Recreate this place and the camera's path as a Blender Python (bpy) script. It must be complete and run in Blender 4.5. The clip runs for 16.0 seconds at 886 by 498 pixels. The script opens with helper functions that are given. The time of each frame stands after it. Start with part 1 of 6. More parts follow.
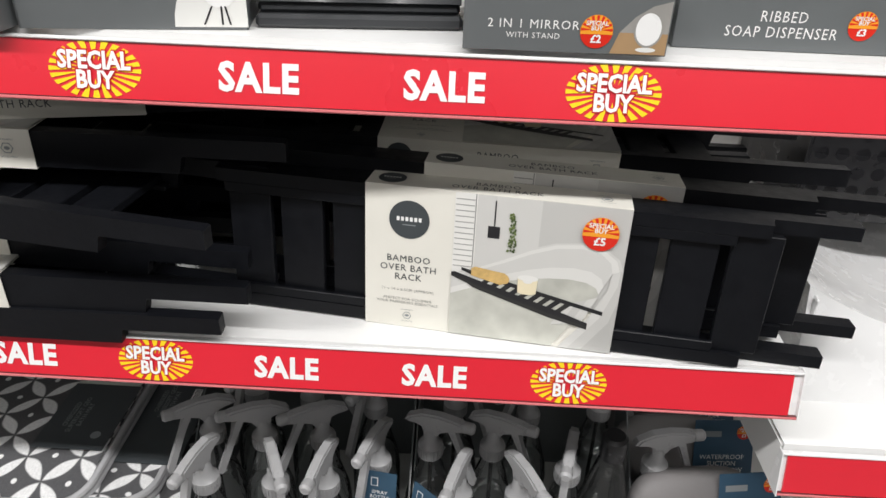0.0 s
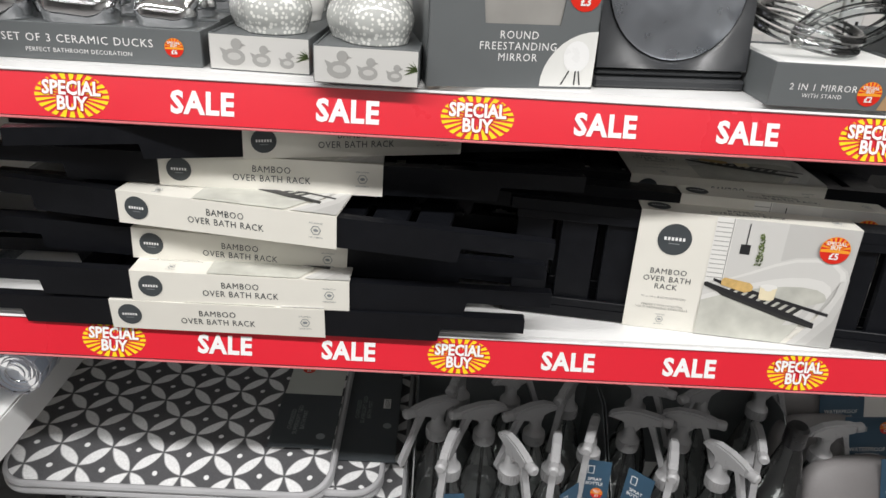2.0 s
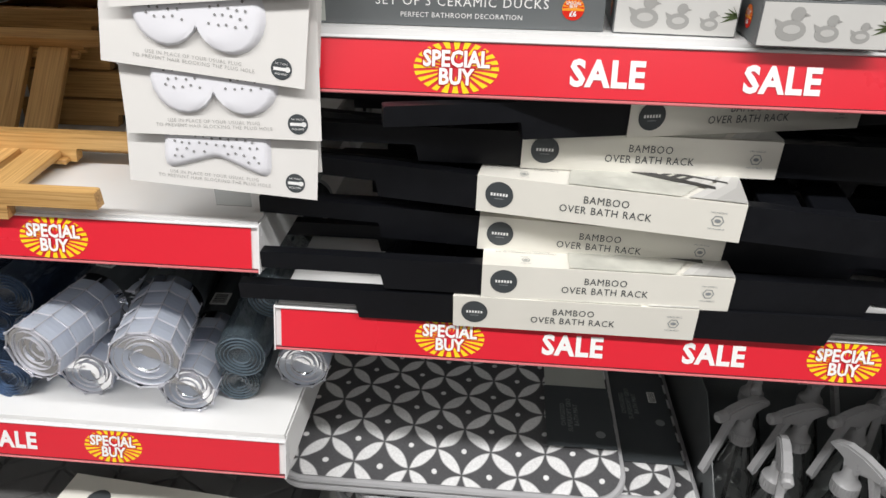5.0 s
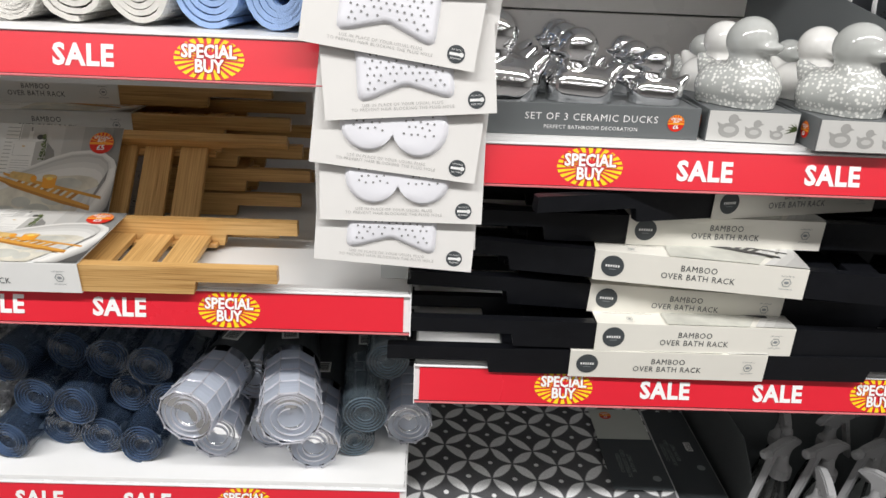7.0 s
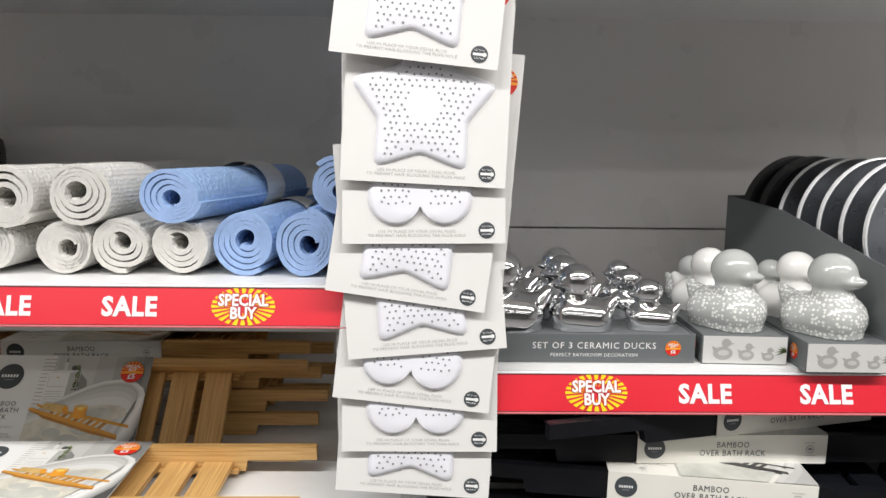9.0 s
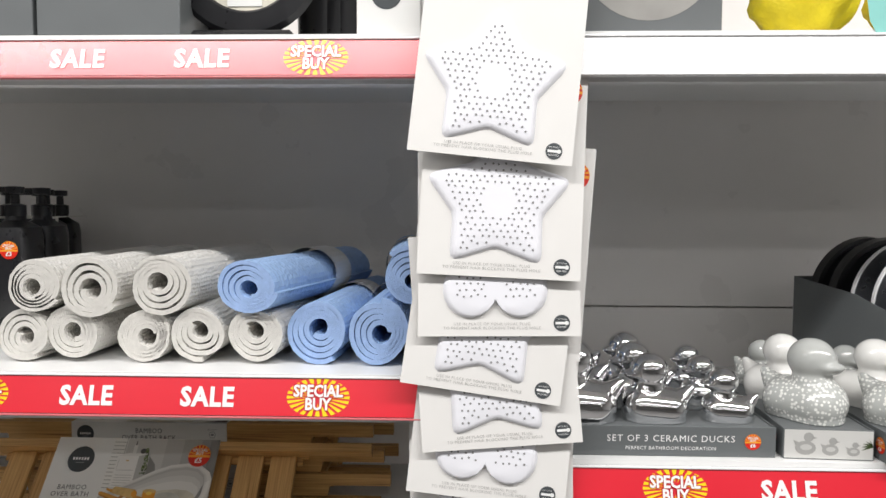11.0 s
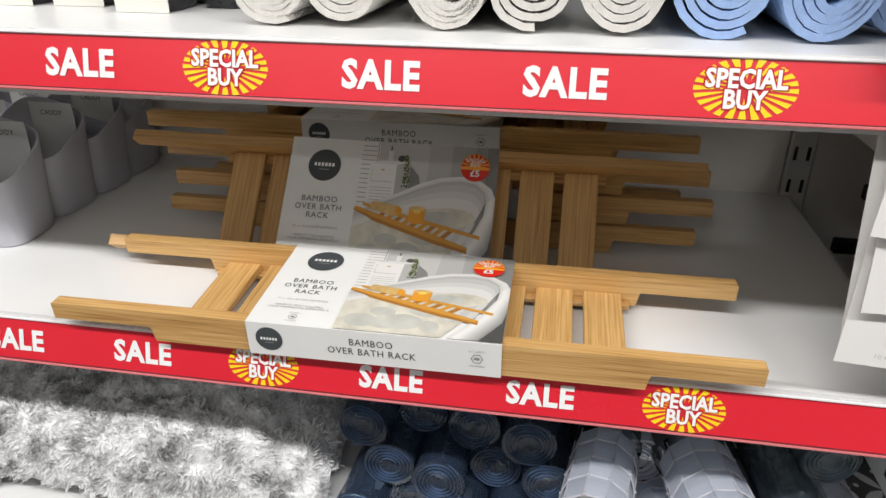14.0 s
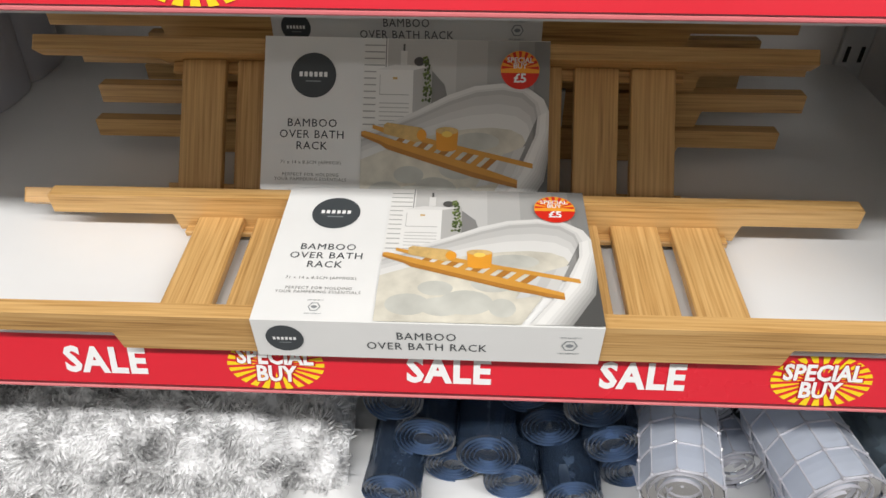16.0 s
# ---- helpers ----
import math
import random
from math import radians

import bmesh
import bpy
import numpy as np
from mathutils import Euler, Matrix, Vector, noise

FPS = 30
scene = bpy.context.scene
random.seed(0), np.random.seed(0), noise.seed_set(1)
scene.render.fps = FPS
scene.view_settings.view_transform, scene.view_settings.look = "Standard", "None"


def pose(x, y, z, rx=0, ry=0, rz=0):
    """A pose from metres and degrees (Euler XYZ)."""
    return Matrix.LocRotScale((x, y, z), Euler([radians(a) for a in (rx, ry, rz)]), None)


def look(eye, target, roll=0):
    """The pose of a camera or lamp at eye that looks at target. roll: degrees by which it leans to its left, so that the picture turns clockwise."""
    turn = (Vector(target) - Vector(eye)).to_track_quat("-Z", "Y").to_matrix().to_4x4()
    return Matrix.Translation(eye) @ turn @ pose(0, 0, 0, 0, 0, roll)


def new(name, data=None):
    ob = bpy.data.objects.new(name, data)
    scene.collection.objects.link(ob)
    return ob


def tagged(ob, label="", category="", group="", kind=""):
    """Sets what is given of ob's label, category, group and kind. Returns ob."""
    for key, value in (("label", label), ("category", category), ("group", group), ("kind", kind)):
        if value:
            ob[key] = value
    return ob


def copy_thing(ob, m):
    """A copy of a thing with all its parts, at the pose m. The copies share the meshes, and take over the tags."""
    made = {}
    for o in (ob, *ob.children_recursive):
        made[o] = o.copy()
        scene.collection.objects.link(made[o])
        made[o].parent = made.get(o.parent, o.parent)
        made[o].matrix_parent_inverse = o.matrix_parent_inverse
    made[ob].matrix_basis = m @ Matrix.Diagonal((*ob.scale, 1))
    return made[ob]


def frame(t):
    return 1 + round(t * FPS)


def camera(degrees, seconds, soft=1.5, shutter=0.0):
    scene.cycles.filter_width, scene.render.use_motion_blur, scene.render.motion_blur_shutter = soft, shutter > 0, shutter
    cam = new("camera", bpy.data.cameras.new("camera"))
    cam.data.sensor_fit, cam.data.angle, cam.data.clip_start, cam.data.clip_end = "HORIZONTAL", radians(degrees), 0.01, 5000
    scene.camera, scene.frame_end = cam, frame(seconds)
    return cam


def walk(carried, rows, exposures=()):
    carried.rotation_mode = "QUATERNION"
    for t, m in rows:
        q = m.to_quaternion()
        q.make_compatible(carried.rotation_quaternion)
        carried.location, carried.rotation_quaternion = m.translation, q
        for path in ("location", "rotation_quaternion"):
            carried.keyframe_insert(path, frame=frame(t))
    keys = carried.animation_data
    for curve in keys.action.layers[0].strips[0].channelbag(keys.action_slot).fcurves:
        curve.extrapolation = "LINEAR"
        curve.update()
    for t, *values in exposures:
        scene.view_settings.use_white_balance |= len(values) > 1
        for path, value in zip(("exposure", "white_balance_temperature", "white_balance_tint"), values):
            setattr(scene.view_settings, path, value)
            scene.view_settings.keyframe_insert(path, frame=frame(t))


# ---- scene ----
cam = camera(64.2, 16.0)
PATH = [
    (0, (0.894, 0.062, 1.421), (0.848, 1.803, 0.438), 2.2),
    (0.5, (0.859, 0.036, 1.425), (0.807, 1.788, 0.462), 2.2),
    (1, (0.732, -0.017, 1.428), (0.705, 1.75, 0.492), 2.4),
    (1.5, (0.622, -0.077, 1.439), (0.661, 1.702, 0.525), 3.2),
    (2, (0.561, -0.097, 1.45), (0.597, 1.704, 0.583), 3.5),
    (2.5, (0.548, -0.089, 1.431), (0.557, 1.72, 0.58), 3.8),
    (3, (0.524, -0.084, 1.429), (0.424, 1.724, 0.579), 3.2),
    (3.5, (0.482, -0.065, 1.424), (0.306, 1.726, 0.553), 2.6),
    (4, (0.381, -0.042, 1.411), (0.171, 1.72, 0.488), 1.9),
    (4.5, (0.294, -0.002, 1.417), (0.1, 1.748, 0.469), 1.3),
    (5, (0.235, -0.009, 1.421), (0.1, 1.735, 0.452), 1.0),
    (5.2, (0.194, -0.026, 1.424), (0.092, 1.72, 0.454), 1.1),
    (7.3, (0.014, -0.172, 1.479), (0.066, 1.705, 0.79), 2.5),
    (7.5, (0.021, -0.176, 1.491), (0.072, 1.713, 0.836), 2.5),
    (8, (0.017, -0.192, 1.505), (0.067, 1.734, 0.971), 2.1),
    (8.5, (0.0, -0.195, 1.539), (0.063, 1.759, 1.118), 1.5),
    (9, (0.0, -0.201, 1.546), (0.032, 1.779, 1.266), 0.6),
    (9.2, (-0.002, -0.2, 1.548), (0.023, 1.786, 1.316), 0.5),
    (11.3, (-0.052, -0.205, 1.586), (-0.164, 1.789, 1.47), 0.2),
    (11.5, (-0.057, -0.202, 1.576), (-0.205, 1.786, 1.42), 0.2),
    (12, (-0.092, -0.17, 1.553), (-0.303, 1.802, 1.298), 0.6),
    (12.5, (-0.149, -0.125, 1.529), (-0.431, 1.814, 1.129), 0.8),
    (13, (-0.285, -0.027, 1.512), (-0.602, 1.864, 0.943), 0.8),
    (13.5, (-0.342, 0.045, 1.502), (-0.665, 1.879, 0.774), 0.6),
    (14, (-0.35, 0.055, 1.484), (-0.645, 1.828, 0.608), 0.3),
    (14.5, (-0.391, 0.103, 1.473), (-0.644, 1.814, 0.469), -0.2),
    (15, (-0.44, 0.179, 1.469), (-0.621, 1.831, 0.358), -0.2),
    (15.5, (-0.469, 0.229, 1.468), (-0.583, 1.837, 0.285), 0.0),
    (16, (-0.482, 0.241, 1.468), (-0.543, 1.812, 0.232), 0.1),
]

walk(cam, [(t, look(eye, target, roll)) for t, eye, target, roll in PATH], exposures=[(0, 0.14), (5, 0.16), (9, 0.14), (11.5, 0.06), (13, 0.02), (16, 0.02)])

# ---- light ----
world = bpy.data.worlds.new("world")
scene.world = world
world.use_nodes = True
world.node_tree.nodes["Background"].inputs[0].default_value = (0.5, 0.55, 0.6, 1)
world.node_tree.nodes["Background"].inputs[1].default_value = 0.03


def strip_light(x, y, z, length, power):
    lamp = bpy.data.lights.new("strip_light", "AREA")
    lamp.shape, lamp.size, lamp.size_y, lamp.energy = "RECTANGLE", length, 0.16, power
    lamp.color = (1.0, 0.985, 0.975)
    ob = new("strip_light_lamp", lamp)
    ob.matrix_world = pose(x, y, z - 0.012, 0, 0, 0)
    return ob


LAMP_Y, LAMP_Z = -0.58, 3.0
LAMPS = [(x, y) for y in (LAMP_Y, -2.4, -3.8) for x in (-1.8, 1.8)]
for lx, ly in LAMPS:
    strip_light(lx, ly, LAMP_Z, 3.3, {LAMP_Y: 76, -2.4: 12, -3.8: 11}[ly])


# ---- materials ----
def material(name, colour, rough=0.5, metal=0.0, vary=0.06, scale=40.0, bump=0.0, bump_scale=200.0, coat=0.0, **more):
    m = bpy.data.materials.new(name)
    m.use_nodes = True
    n, k = m.node_tree.nodes, m.node_tree.links
    b = n["Principled BSDF"]
    b.inputs["Base Color"].default_value = (*colour, 1)
    b.inputs["Roughness"].default_value = rough
    b.inputs["Metallic"].default_value = metal
    b.inputs["Coat Weight"].default_value = coat
    for key, value in more.items():
        b.inputs[key.replace("_", " ")].default_value = value
    tc = n.new("ShaderNodeTexCoord")
    if vary:
        a, c = n.new("ShaderNodeTexNoise"), n.new("ShaderNodeTexNoise")
        a.inputs["Scale"].default_value, c.inputs["Scale"].default_value = scale, scale * 0.12
        a.inputs["Detail"].default_value = 6
        add = n.new("ShaderNodeMath")
        add.operation = "ADD"
        k.new(tc.outputs["Object"], a.inputs["Vector"])
        k.new(tc.outputs["Object"], c.inputs["Vector"])
        k.new(a.outputs["Fac"], add.inputs[0])
        k.new(c.outputs["Fac"], add.inputs[1])
        r = n.new("ShaderNodeMapRange")
        r.inputs["From Min"].default_value, r.inputs["From Max"].default_value = 0.6, 1.4
        r.inputs["To Min"].default_value, r.inputs["To Max"].default_value = 1 - vary, 1 + vary
        k.new(add.outputs[0], r.inputs["Value"])
        mul = n.new("ShaderNodeVectorMath")
        mul.operation = "SCALE"
        mul.inputs[0].default_value = colour
        k.new(r.outputs[0], mul.inputs["Scale"])
        k.new(mul.outputs[0], b.inputs["Base Color"])
        r2 = n.new("ShaderNodeMapRange")
        r2.inputs["From Min"].default_value, r2.inputs["From Max"].default_value = 0.3, 0.7
        r2.inputs["To Min"].default_value, r2.inputs["To Max"].default_value = max(0.02, rough - 0.05), min(1, rough + 0.06)
        k.new(a.outputs["Fac"], r2.inputs["Value"])
        k.new(r2.outputs[0], b.inputs["Roughness"])
    if bump:
        w, d = n.new("ShaderNodeTexNoise"), n.new("ShaderNodeBump")
        w.inputs["Scale"].default_value, w.inputs["Detail"].default_value = bump_scale, 4
        d.inputs["Strength"].default_value, d.inputs["Distance"].default_value = bump, 0.002
        k.new(tc.outputs["Object"], w.inputs["Vector"])
        k.new(w.outputs["Fac"], d.inputs["Height"])
        k.new(d.outputs[0], b.inputs["Normal"])
    return m


def bamboo_material():
    m = material("bamboo", (0.5, 0.3, 0.12), 0.42, vary=0)
    n, k = m.node_tree.nodes, m.node_tree.links
    b = n["Principled BSDF"]
    tc, mp, info = n.new("ShaderNodeTexCoord"), n.new("ShaderNodeMapping"), n.new("ShaderNodeObjectInfo")
    at = n.new("ShaderNodeAttribute")
    at.attribute_name = "along"
    k.new(at.outputs["Vector"], mp.inputs["Vector"])
    off = n.new("ShaderNodeVectorMath")
    off.operation = "SCALE"
    off.inputs[0].default_value = (3.1, 7.7, 5.3)
    k.new(info.outputs["Random"], off.inputs["Scale"])
    k.new(off.outputs[0], mp.inputs["Location"])
    mp.inputs["Scale"].default_value = (4, 160, 160)
    fine = n.new("ShaderNodeTexNoise")
    fine.inputs["Scale"].default_value, fine.inputs["Detail"].default_value = 3.0, 5
    k.new(mp.outputs[0], fine.inputs["Vector"])
    mp2 = n.new("ShaderNodeMapping")
    mp2.inputs["Scale"].default_value = (1.2, 45, 45)
    k.new(at.outputs["Vector"], mp2.inputs["Vector"])
    k.new(off.outputs[0], mp2.inputs["Location"])
    broad = n.new("ShaderNodeTexNoise")
    broad.inputs["Scale"].default_value, broad.inputs["Detail"].default_value = 1.5, 2
    k.new(mp2.outputs[0], broad.inputs["Vector"])
    mp3 = n.new("ShaderNodeMapping")
    mp3.inputs["Scale"].default_value = (9, 30, 30)
    k.new(at.outputs["Vector"], mp3.inputs["Vector"])
    k.new(off.outputs[0], mp3.inputs["Location"])
    knot = n.new("ShaderNodeTexNoise")
    knot.inputs["Scale"].default_value, knot.inputs["Detail"].default_value = 1.0, 3
    k.new(mp3.outputs[0], knot.inputs["Vector"])
    kr = n.new("ShaderNodeMapRange")
    kr.inputs["From Min"].default_value, kr.inputs["From Max"].default_value = 0.68, 0.8
    kr.inputs["To Max"].default_value = -0.35
    k.new(knot.outputs["Fac"], kr.inputs["Value"])
    mix = n.new("ShaderNodeMath")
    mix.operation = "MULTIPLY_ADD"
    mix.inputs[1].default_value = 0.6
    k.new(broad.outputs["Fac"], mix.inputs[0])
    k.new(fine.outputs["Fac"], mix.inputs[2])
    s2 = n.new("ShaderNodeMath")
    k.new(mix.outputs[0], s2.inputs[0])
    k.new(kr.outputs[0], s2.inputs[1])
    ramp = n.new("ShaderNodeValToRGB")
    e = ramp.color_ramp.elements
    e[0].position, e[0].color = 0.45, (0.22, 0.095, 0.022, 1)
    e[1].position, e[1].color = 1.0, (0.69, 0.43, 0.17, 1)
    mid = ramp.color_ramp.elements.new(0.72)
    mid.color = (0.53, 0.3, 0.1, 1)
    k.new(s2.outputs[0], ramp.inputs[0])
    k.new(ramp.outputs[0], b.inputs["Base Color"])
    bp = n.new("ShaderNodeBump")
    bp.inputs["Strength"].default_value, bp.inputs["Distance"].default_value = 0.25, 0.001
    k.new(fine.outputs["Fac"], bp.inputs["Height"])
    k.new(bp.outputs[0], b.inputs["Normal"])
    return m


def clear_plastic(name, tint, gloss_rough=0.06, body=(0.8, 0.85, 0.95), milk=0.12, ripple=60, swell=0.35):
    m = bpy.data.materials.new(name)
    m.use_nodes = True
    n, k = m.node_tree.nodes, m.node_tree.links
    n.remove(n["Principled BSDF"])
    out = n["Material Output"]
    t, g, f, d = n.new("ShaderNodeBsdfTransparent"), n.new("ShaderNodeBsdfGlossy"), n.new("ShaderNodeFresnel"), n.new("ShaderNodeBsdfTranslucent")
    df, both = n.new("ShaderNodeBsdfDiffuse"), n.new("ShaderNodeMixShader")
    t.inputs[0].default_value = (*tint, 1)
    d.inputs[0].default_value = df.inputs[0].default_value = (*body, 1)
    g.inputs["Roughness"].default_value = gloss_rough
    f.inputs["IOR"].default_value = 1.5 if swell < 0.5 else 1.85
    ns, bp, tc = n.new("ShaderNodeTexNoise"), n.new("ShaderNodeBump"), n.new("ShaderNodeTexCoord")
    ns.inputs["Scale"].default_value = ripple
    bp.inputs["Strength"].default_value, bp.inputs["Distance"].default_value = swell, 0.004 if swell > 0.5 else 0.002
    k.new(tc.outputs["Object"], ns.inputs["Vector"])
    k.new(ns.outputs["Fac"], bp.inputs["Height"])
    k.new(bp.outputs[0], g.inputs["Normal"])
    k.new(bp.outputs[0], f.inputs["Normal"])
    k.new(d.outputs[0], both.inputs[1])
    k.new(df.outputs[0], both.inputs[2])
    a, c = n.new("ShaderNodeMixShader"), n.new("ShaderNodeMixShader")
    a.inputs[0].default_value = milk
    k.new(t.outputs[0], a.inputs[1])
    k.new(both.outputs[0], a.inputs[2])
    k.new(f.outputs[0], c.inputs[0])
    k.new(a.outputs[0], c.inputs[1])
    k.new(g.outputs[0], c.inputs[2])
    k.new(c.outputs[0], out.inputs[0])
    return m


def lattice_material(name, ground, petal, cell):
    """Petals along the edges of a square lattice turned by 45 degrees, with a dot in each cell."""
    m = material(name, ground, 0.95, vary=0, bump=0.9, bump_scale=900)
    n, k = m.node_tree.nodes, m.node_tree.links
    b = n["Principled BSDF"]

    def calc(op, a, c=None, e=None):
        q = n.new("ShaderNodeMath")
        q.operation = op
        for i, v in enumerate((a, c, e)):
            if v is None:
                continue
            if isinstance(v, (int, float)):
                q.inputs[i].default_value = v
            else:
                k.new(v, q.inputs[i])
        return q.outputs[0]
    tc, mp, sep = n.new("ShaderNodeTexCoord"), n.new("ShaderNodeMapping"), n.new("ShaderNodeSeparateXYZ")
    wob = n.new("ShaderNodeTexNoise")
    wob.inputs["Scale"].default_value = 14
    k.new(tc.outputs["Object"], wob.inputs["Vector"])
    shift = n.new("ShaderNodeVectorMath")
    shift.operation = "MULTIPLY_ADD"
    shift.inputs[1].default_value = (0.012, 0.012, 0)
    k.new(wob.outputs["Color"], shift.inputs[0])
    k.new(tc.outputs["Object"], shift.inputs[2])
    mp.inputs["Rotation"].default_value = (0, 0, radians(45))
    mp.inputs["Scale"].default_value = (1 / cell, 1 / cell, 0)
    node = Matrix.Rotation(radians(45), 3, "Z") @ Vector((0.219 / cell, 0.697 / cell, 0))
    mp.inputs["Location"].default_value = (-node.x, -node.y, 0)
    k.new(shift.outputs[0], mp.inputs["Vector"])
    k.new(mp.outputs[0], sep.inputs[0])
    u, v = sep.outputs[0], sep.outputs[1]
    fu, fv = calc("SUBTRACT", calc("FRACT", u), 0.5), calc("SUBTRACT", calc("FRACT", v), 0.5)
    gu = calc("SUBTRACT", calc("FRACT", calc("ADD", u, 0.5)), 0.5)
    gv = calc("SUBTRACT", calc("FRACT", calc("ADD", v, 0.5)), 0.5)
    d, rr = 0.6, 0.25 + 0.6 ** 2

    def lens(along, across):
        e = calc("ADD", calc("ABSOLUTE", across), d)
        s = calc("ADD", calc("MULTIPLY", e, e), calc("MULTIPLY", along, along))
        return calc("MULTIPLY", calc("SUBTRACT", rr - 0.012, s), 16)
    dot = calc("MULTIPLY", calc("SUBTRACT", 0.0075, calc("ADD", calc("MULTIPLY", fu, fu), calc("MULTIPLY", fv, fv))), 250)
    fac = calc("MAXIMUM", calc("MAXIMUM", lens(fu, gv), lens(fv, gu)), dot)
    fac = calc("MINIMUM", calc("MAXIMUM", fac, 0), 1)
    ns = n.new("ShaderNodeTexNoise")
    ns.inputs["Scale"].default_value, ns.inputs["Detail"].default_value = 350, 4
    k.new(tc.outputs["Object"], ns.inputs["Vector"])
    mix = n.new("ShaderNodeMix")
    mix.data_type = "RGBA"
    k.new(fac, mix.inputs["Factor"])
    mix.inputs["A"].default_value, mix.inputs["B"].default_value = (*ground, 1), (*petal, 1)
    sc = n.new("ShaderNodeVectorMath")
    sc.operation = "SCALE"
    k.new(mix.outputs["Result"], sc.inputs[0])
    k.new(calc("MULTIPLY_ADD", ns.outputs["Fac"], 0.5, 0.75), sc.inputs["Scale"])
    k.new(sc.outputs[0], b.inputs["Base Color"])
    return m


def speckled_material():
    m = material("speckled_glaze", (0.42, 0.43, 0.41), 0.12, vary=0, coat=0.6)
    n, k = m.node_tree.nodes, m.node_tree.links
    tc, vo, rg, mix = n.new("ShaderNodeTexCoord"), n.new("ShaderNodeTexVoronoi"), n.new("ShaderNodeMapRange"), n.new("ShaderNodeMix")
    vo.inputs["Scale"].default_value = 205
    vo.inputs["Randomness"].default_value = 0.65
    k.new(tc.outputs["Object"], vo.inputs["Vector"])
    rg.inputs["From Min"].default_value, rg.inputs["From Max"].default_value = 0.36, 0.42
    rg.inputs["To Min"].default_value, rg.inputs["To Max"].default_value = 1, 0
    k.new(vo.outputs["Distance"], rg.inputs["Value"])
    at = n.new("ShaderNodeAttribute")
    at.attribute_name = "speckle"
    q = n.new("ShaderNodeMath")
    q.operation = "MULTIPLY"
    k.new(rg.outputs[0], q.inputs[0])
    k.new(at.outputs["Fac"], q.inputs[1])
    mix.data_type = "RGBA"
    k.new(q.outputs[0], mix.inputs["Factor"])
    mix.inputs["A"].default_value, mix.inputs["B"].default_value = (0.47, 0.48, 0.46, 1), (0.84, 0.84, 0.8, 1)
    k.new(mix.outputs["Result"], n["Principled BSDF"].inputs["Base Color"])
    return m


WHITE_METAL = material("white_powder_coat", (0.8, 0.8, 0.79), 0.38, vary=0.025, scale=18, bump=0.05, bump_scale=700)
BACK_PANEL = material("grey_back_panel", (0.88, 0.85, 0.82), 0.3, vary=0.03, scale=8, bump=0.05, bump_scale=500)
SLOT_DARK = material("slot_shadow", (0.02, 0.02, 0.02), 0.8, vary=0)
WHITE_PLASTIC = material("white_plastic", (0.82, 0.82, 0.82), 0.25, vary=0.02)
RAIL_PINK = material("clear_rail_over_red", (0.62, 0.17, 0.18), 0.2, vary=0.05)
RAIL_DARK = material("rail_groove", (0.12, 0.015, 0.02), 0.4, vary=0.05)
RED_INSERT = material("red_insert", (0.72, 0.018, 0.036), 0.3, vary=0.05, scale=6, coat=1.0, Coat_Roughness=0.28)
RED_DEEP = material("red_print", (0.55, 0.012, 0.015), 0.3, vary=0)
YELLOW_PRINT = material("yellow_print", (0.93, 0.66, 0.02), 0.3, vary=0.03, coat=0.4)
ORANGE_PRINT = material("orange_print", (0.9, 0.36, 0.03), 0.35, vary=0.03)
WHITE_PRINT = material("white_print", (0.86, 0.86, 0.85), 0.3, vary=0.02, coat=0.4)
SLATE_PRINT = material("slate_print", (0.052, 0.06, 0.065), 0.5, vary=0.05)
SLATE_PALE = material("slate_pale_print", (0.26, 0.28, 0.29), 0.5, vary=0)
CREAM_CARD = material("cream_card", (0.77, 0.75, 0.68), 0.55, vary=0.03, scale=25, bump=0.04, bump_scale=900)
WHITE_CARD = material("white_card", (0.78, 0.78, 0.76), 0.5, vary=0.03, scale=25, bump=0.04, bump_scale=900)
HANG_CARD = material("hanging_card", (0.74, 0.725, 0.7), 0.45, vary=0.025, scale=20)
GREY_CARD = material("grey_card", (0.13, 0.14, 0.143), 0.42, vary=0.05, scale=18)
BROWN_CARD = material("brown_card", (0.38, 0.24, 0.12), 0.8, vary=0.1)
BLACK_WOOD = material("black_stained_bamboo", (0.0045, 0.005, 0.0068), 0.45, vary=0.25, scale=70, bump=0.12, bump_scale=160, Specular_IOR_Level=0.24)
BAMBOO = bamboo_material()
CHROME = material("chrome_glaze", (0.86, 0.86, 0.87), 0.07, metal=1.0, vary=0.02)
SPECKLED = speckled_material()
GLAZE_WHITE = material("white_glaze", (0.8, 0.79, 0.76), 0.13, vary=0.02, coat=0.5)
FILM_MIRROR = material("mirror_under_film", (0.5, 0.53, 0.58), 0.3, metal=0.9, vary=0.02)
MIRROR = material("mirror_glass", (0.86, 0.87, 0.88), 0.02, metal=1.0, vary=0)
BLACK_PLASTIC = material("black_plastic", (0.016, 0.016, 0.018), 0.3, vary=0.1)
DARK_PLASTIC = material("charcoal_plastic", (0.035, 0.037, 0.04), 0.33, vary=0.1)
SHELL_WHITE = material("white_moulded_plastic", (0.8, 0.8, 0.84), 0.35, vary=0.015)
HOLE_GREY = material("hole_grey", (0.24, 0.24, 0.24), 0.7, vary=0)
MAT_WHITE_CUT = material("white_mat_cut_edge", (0.62, 0.6, 0.56), 0.9, vary=0.12, scale=160, bump=0.5, bump_scale=600)
MAT_BLUE_CUT = material("blue_mat_cut_edge", (0.3, 0.43, 0.7), 0.6, vary=0.15, scale=120, bump=0.4, bump_scale=500)
MAT_WHITE = material("white_waffle_mat", (0.74, 0.72, 0.68), 0.85, vary=0.07, scale=90, bump=0.9, bump_scale=420)
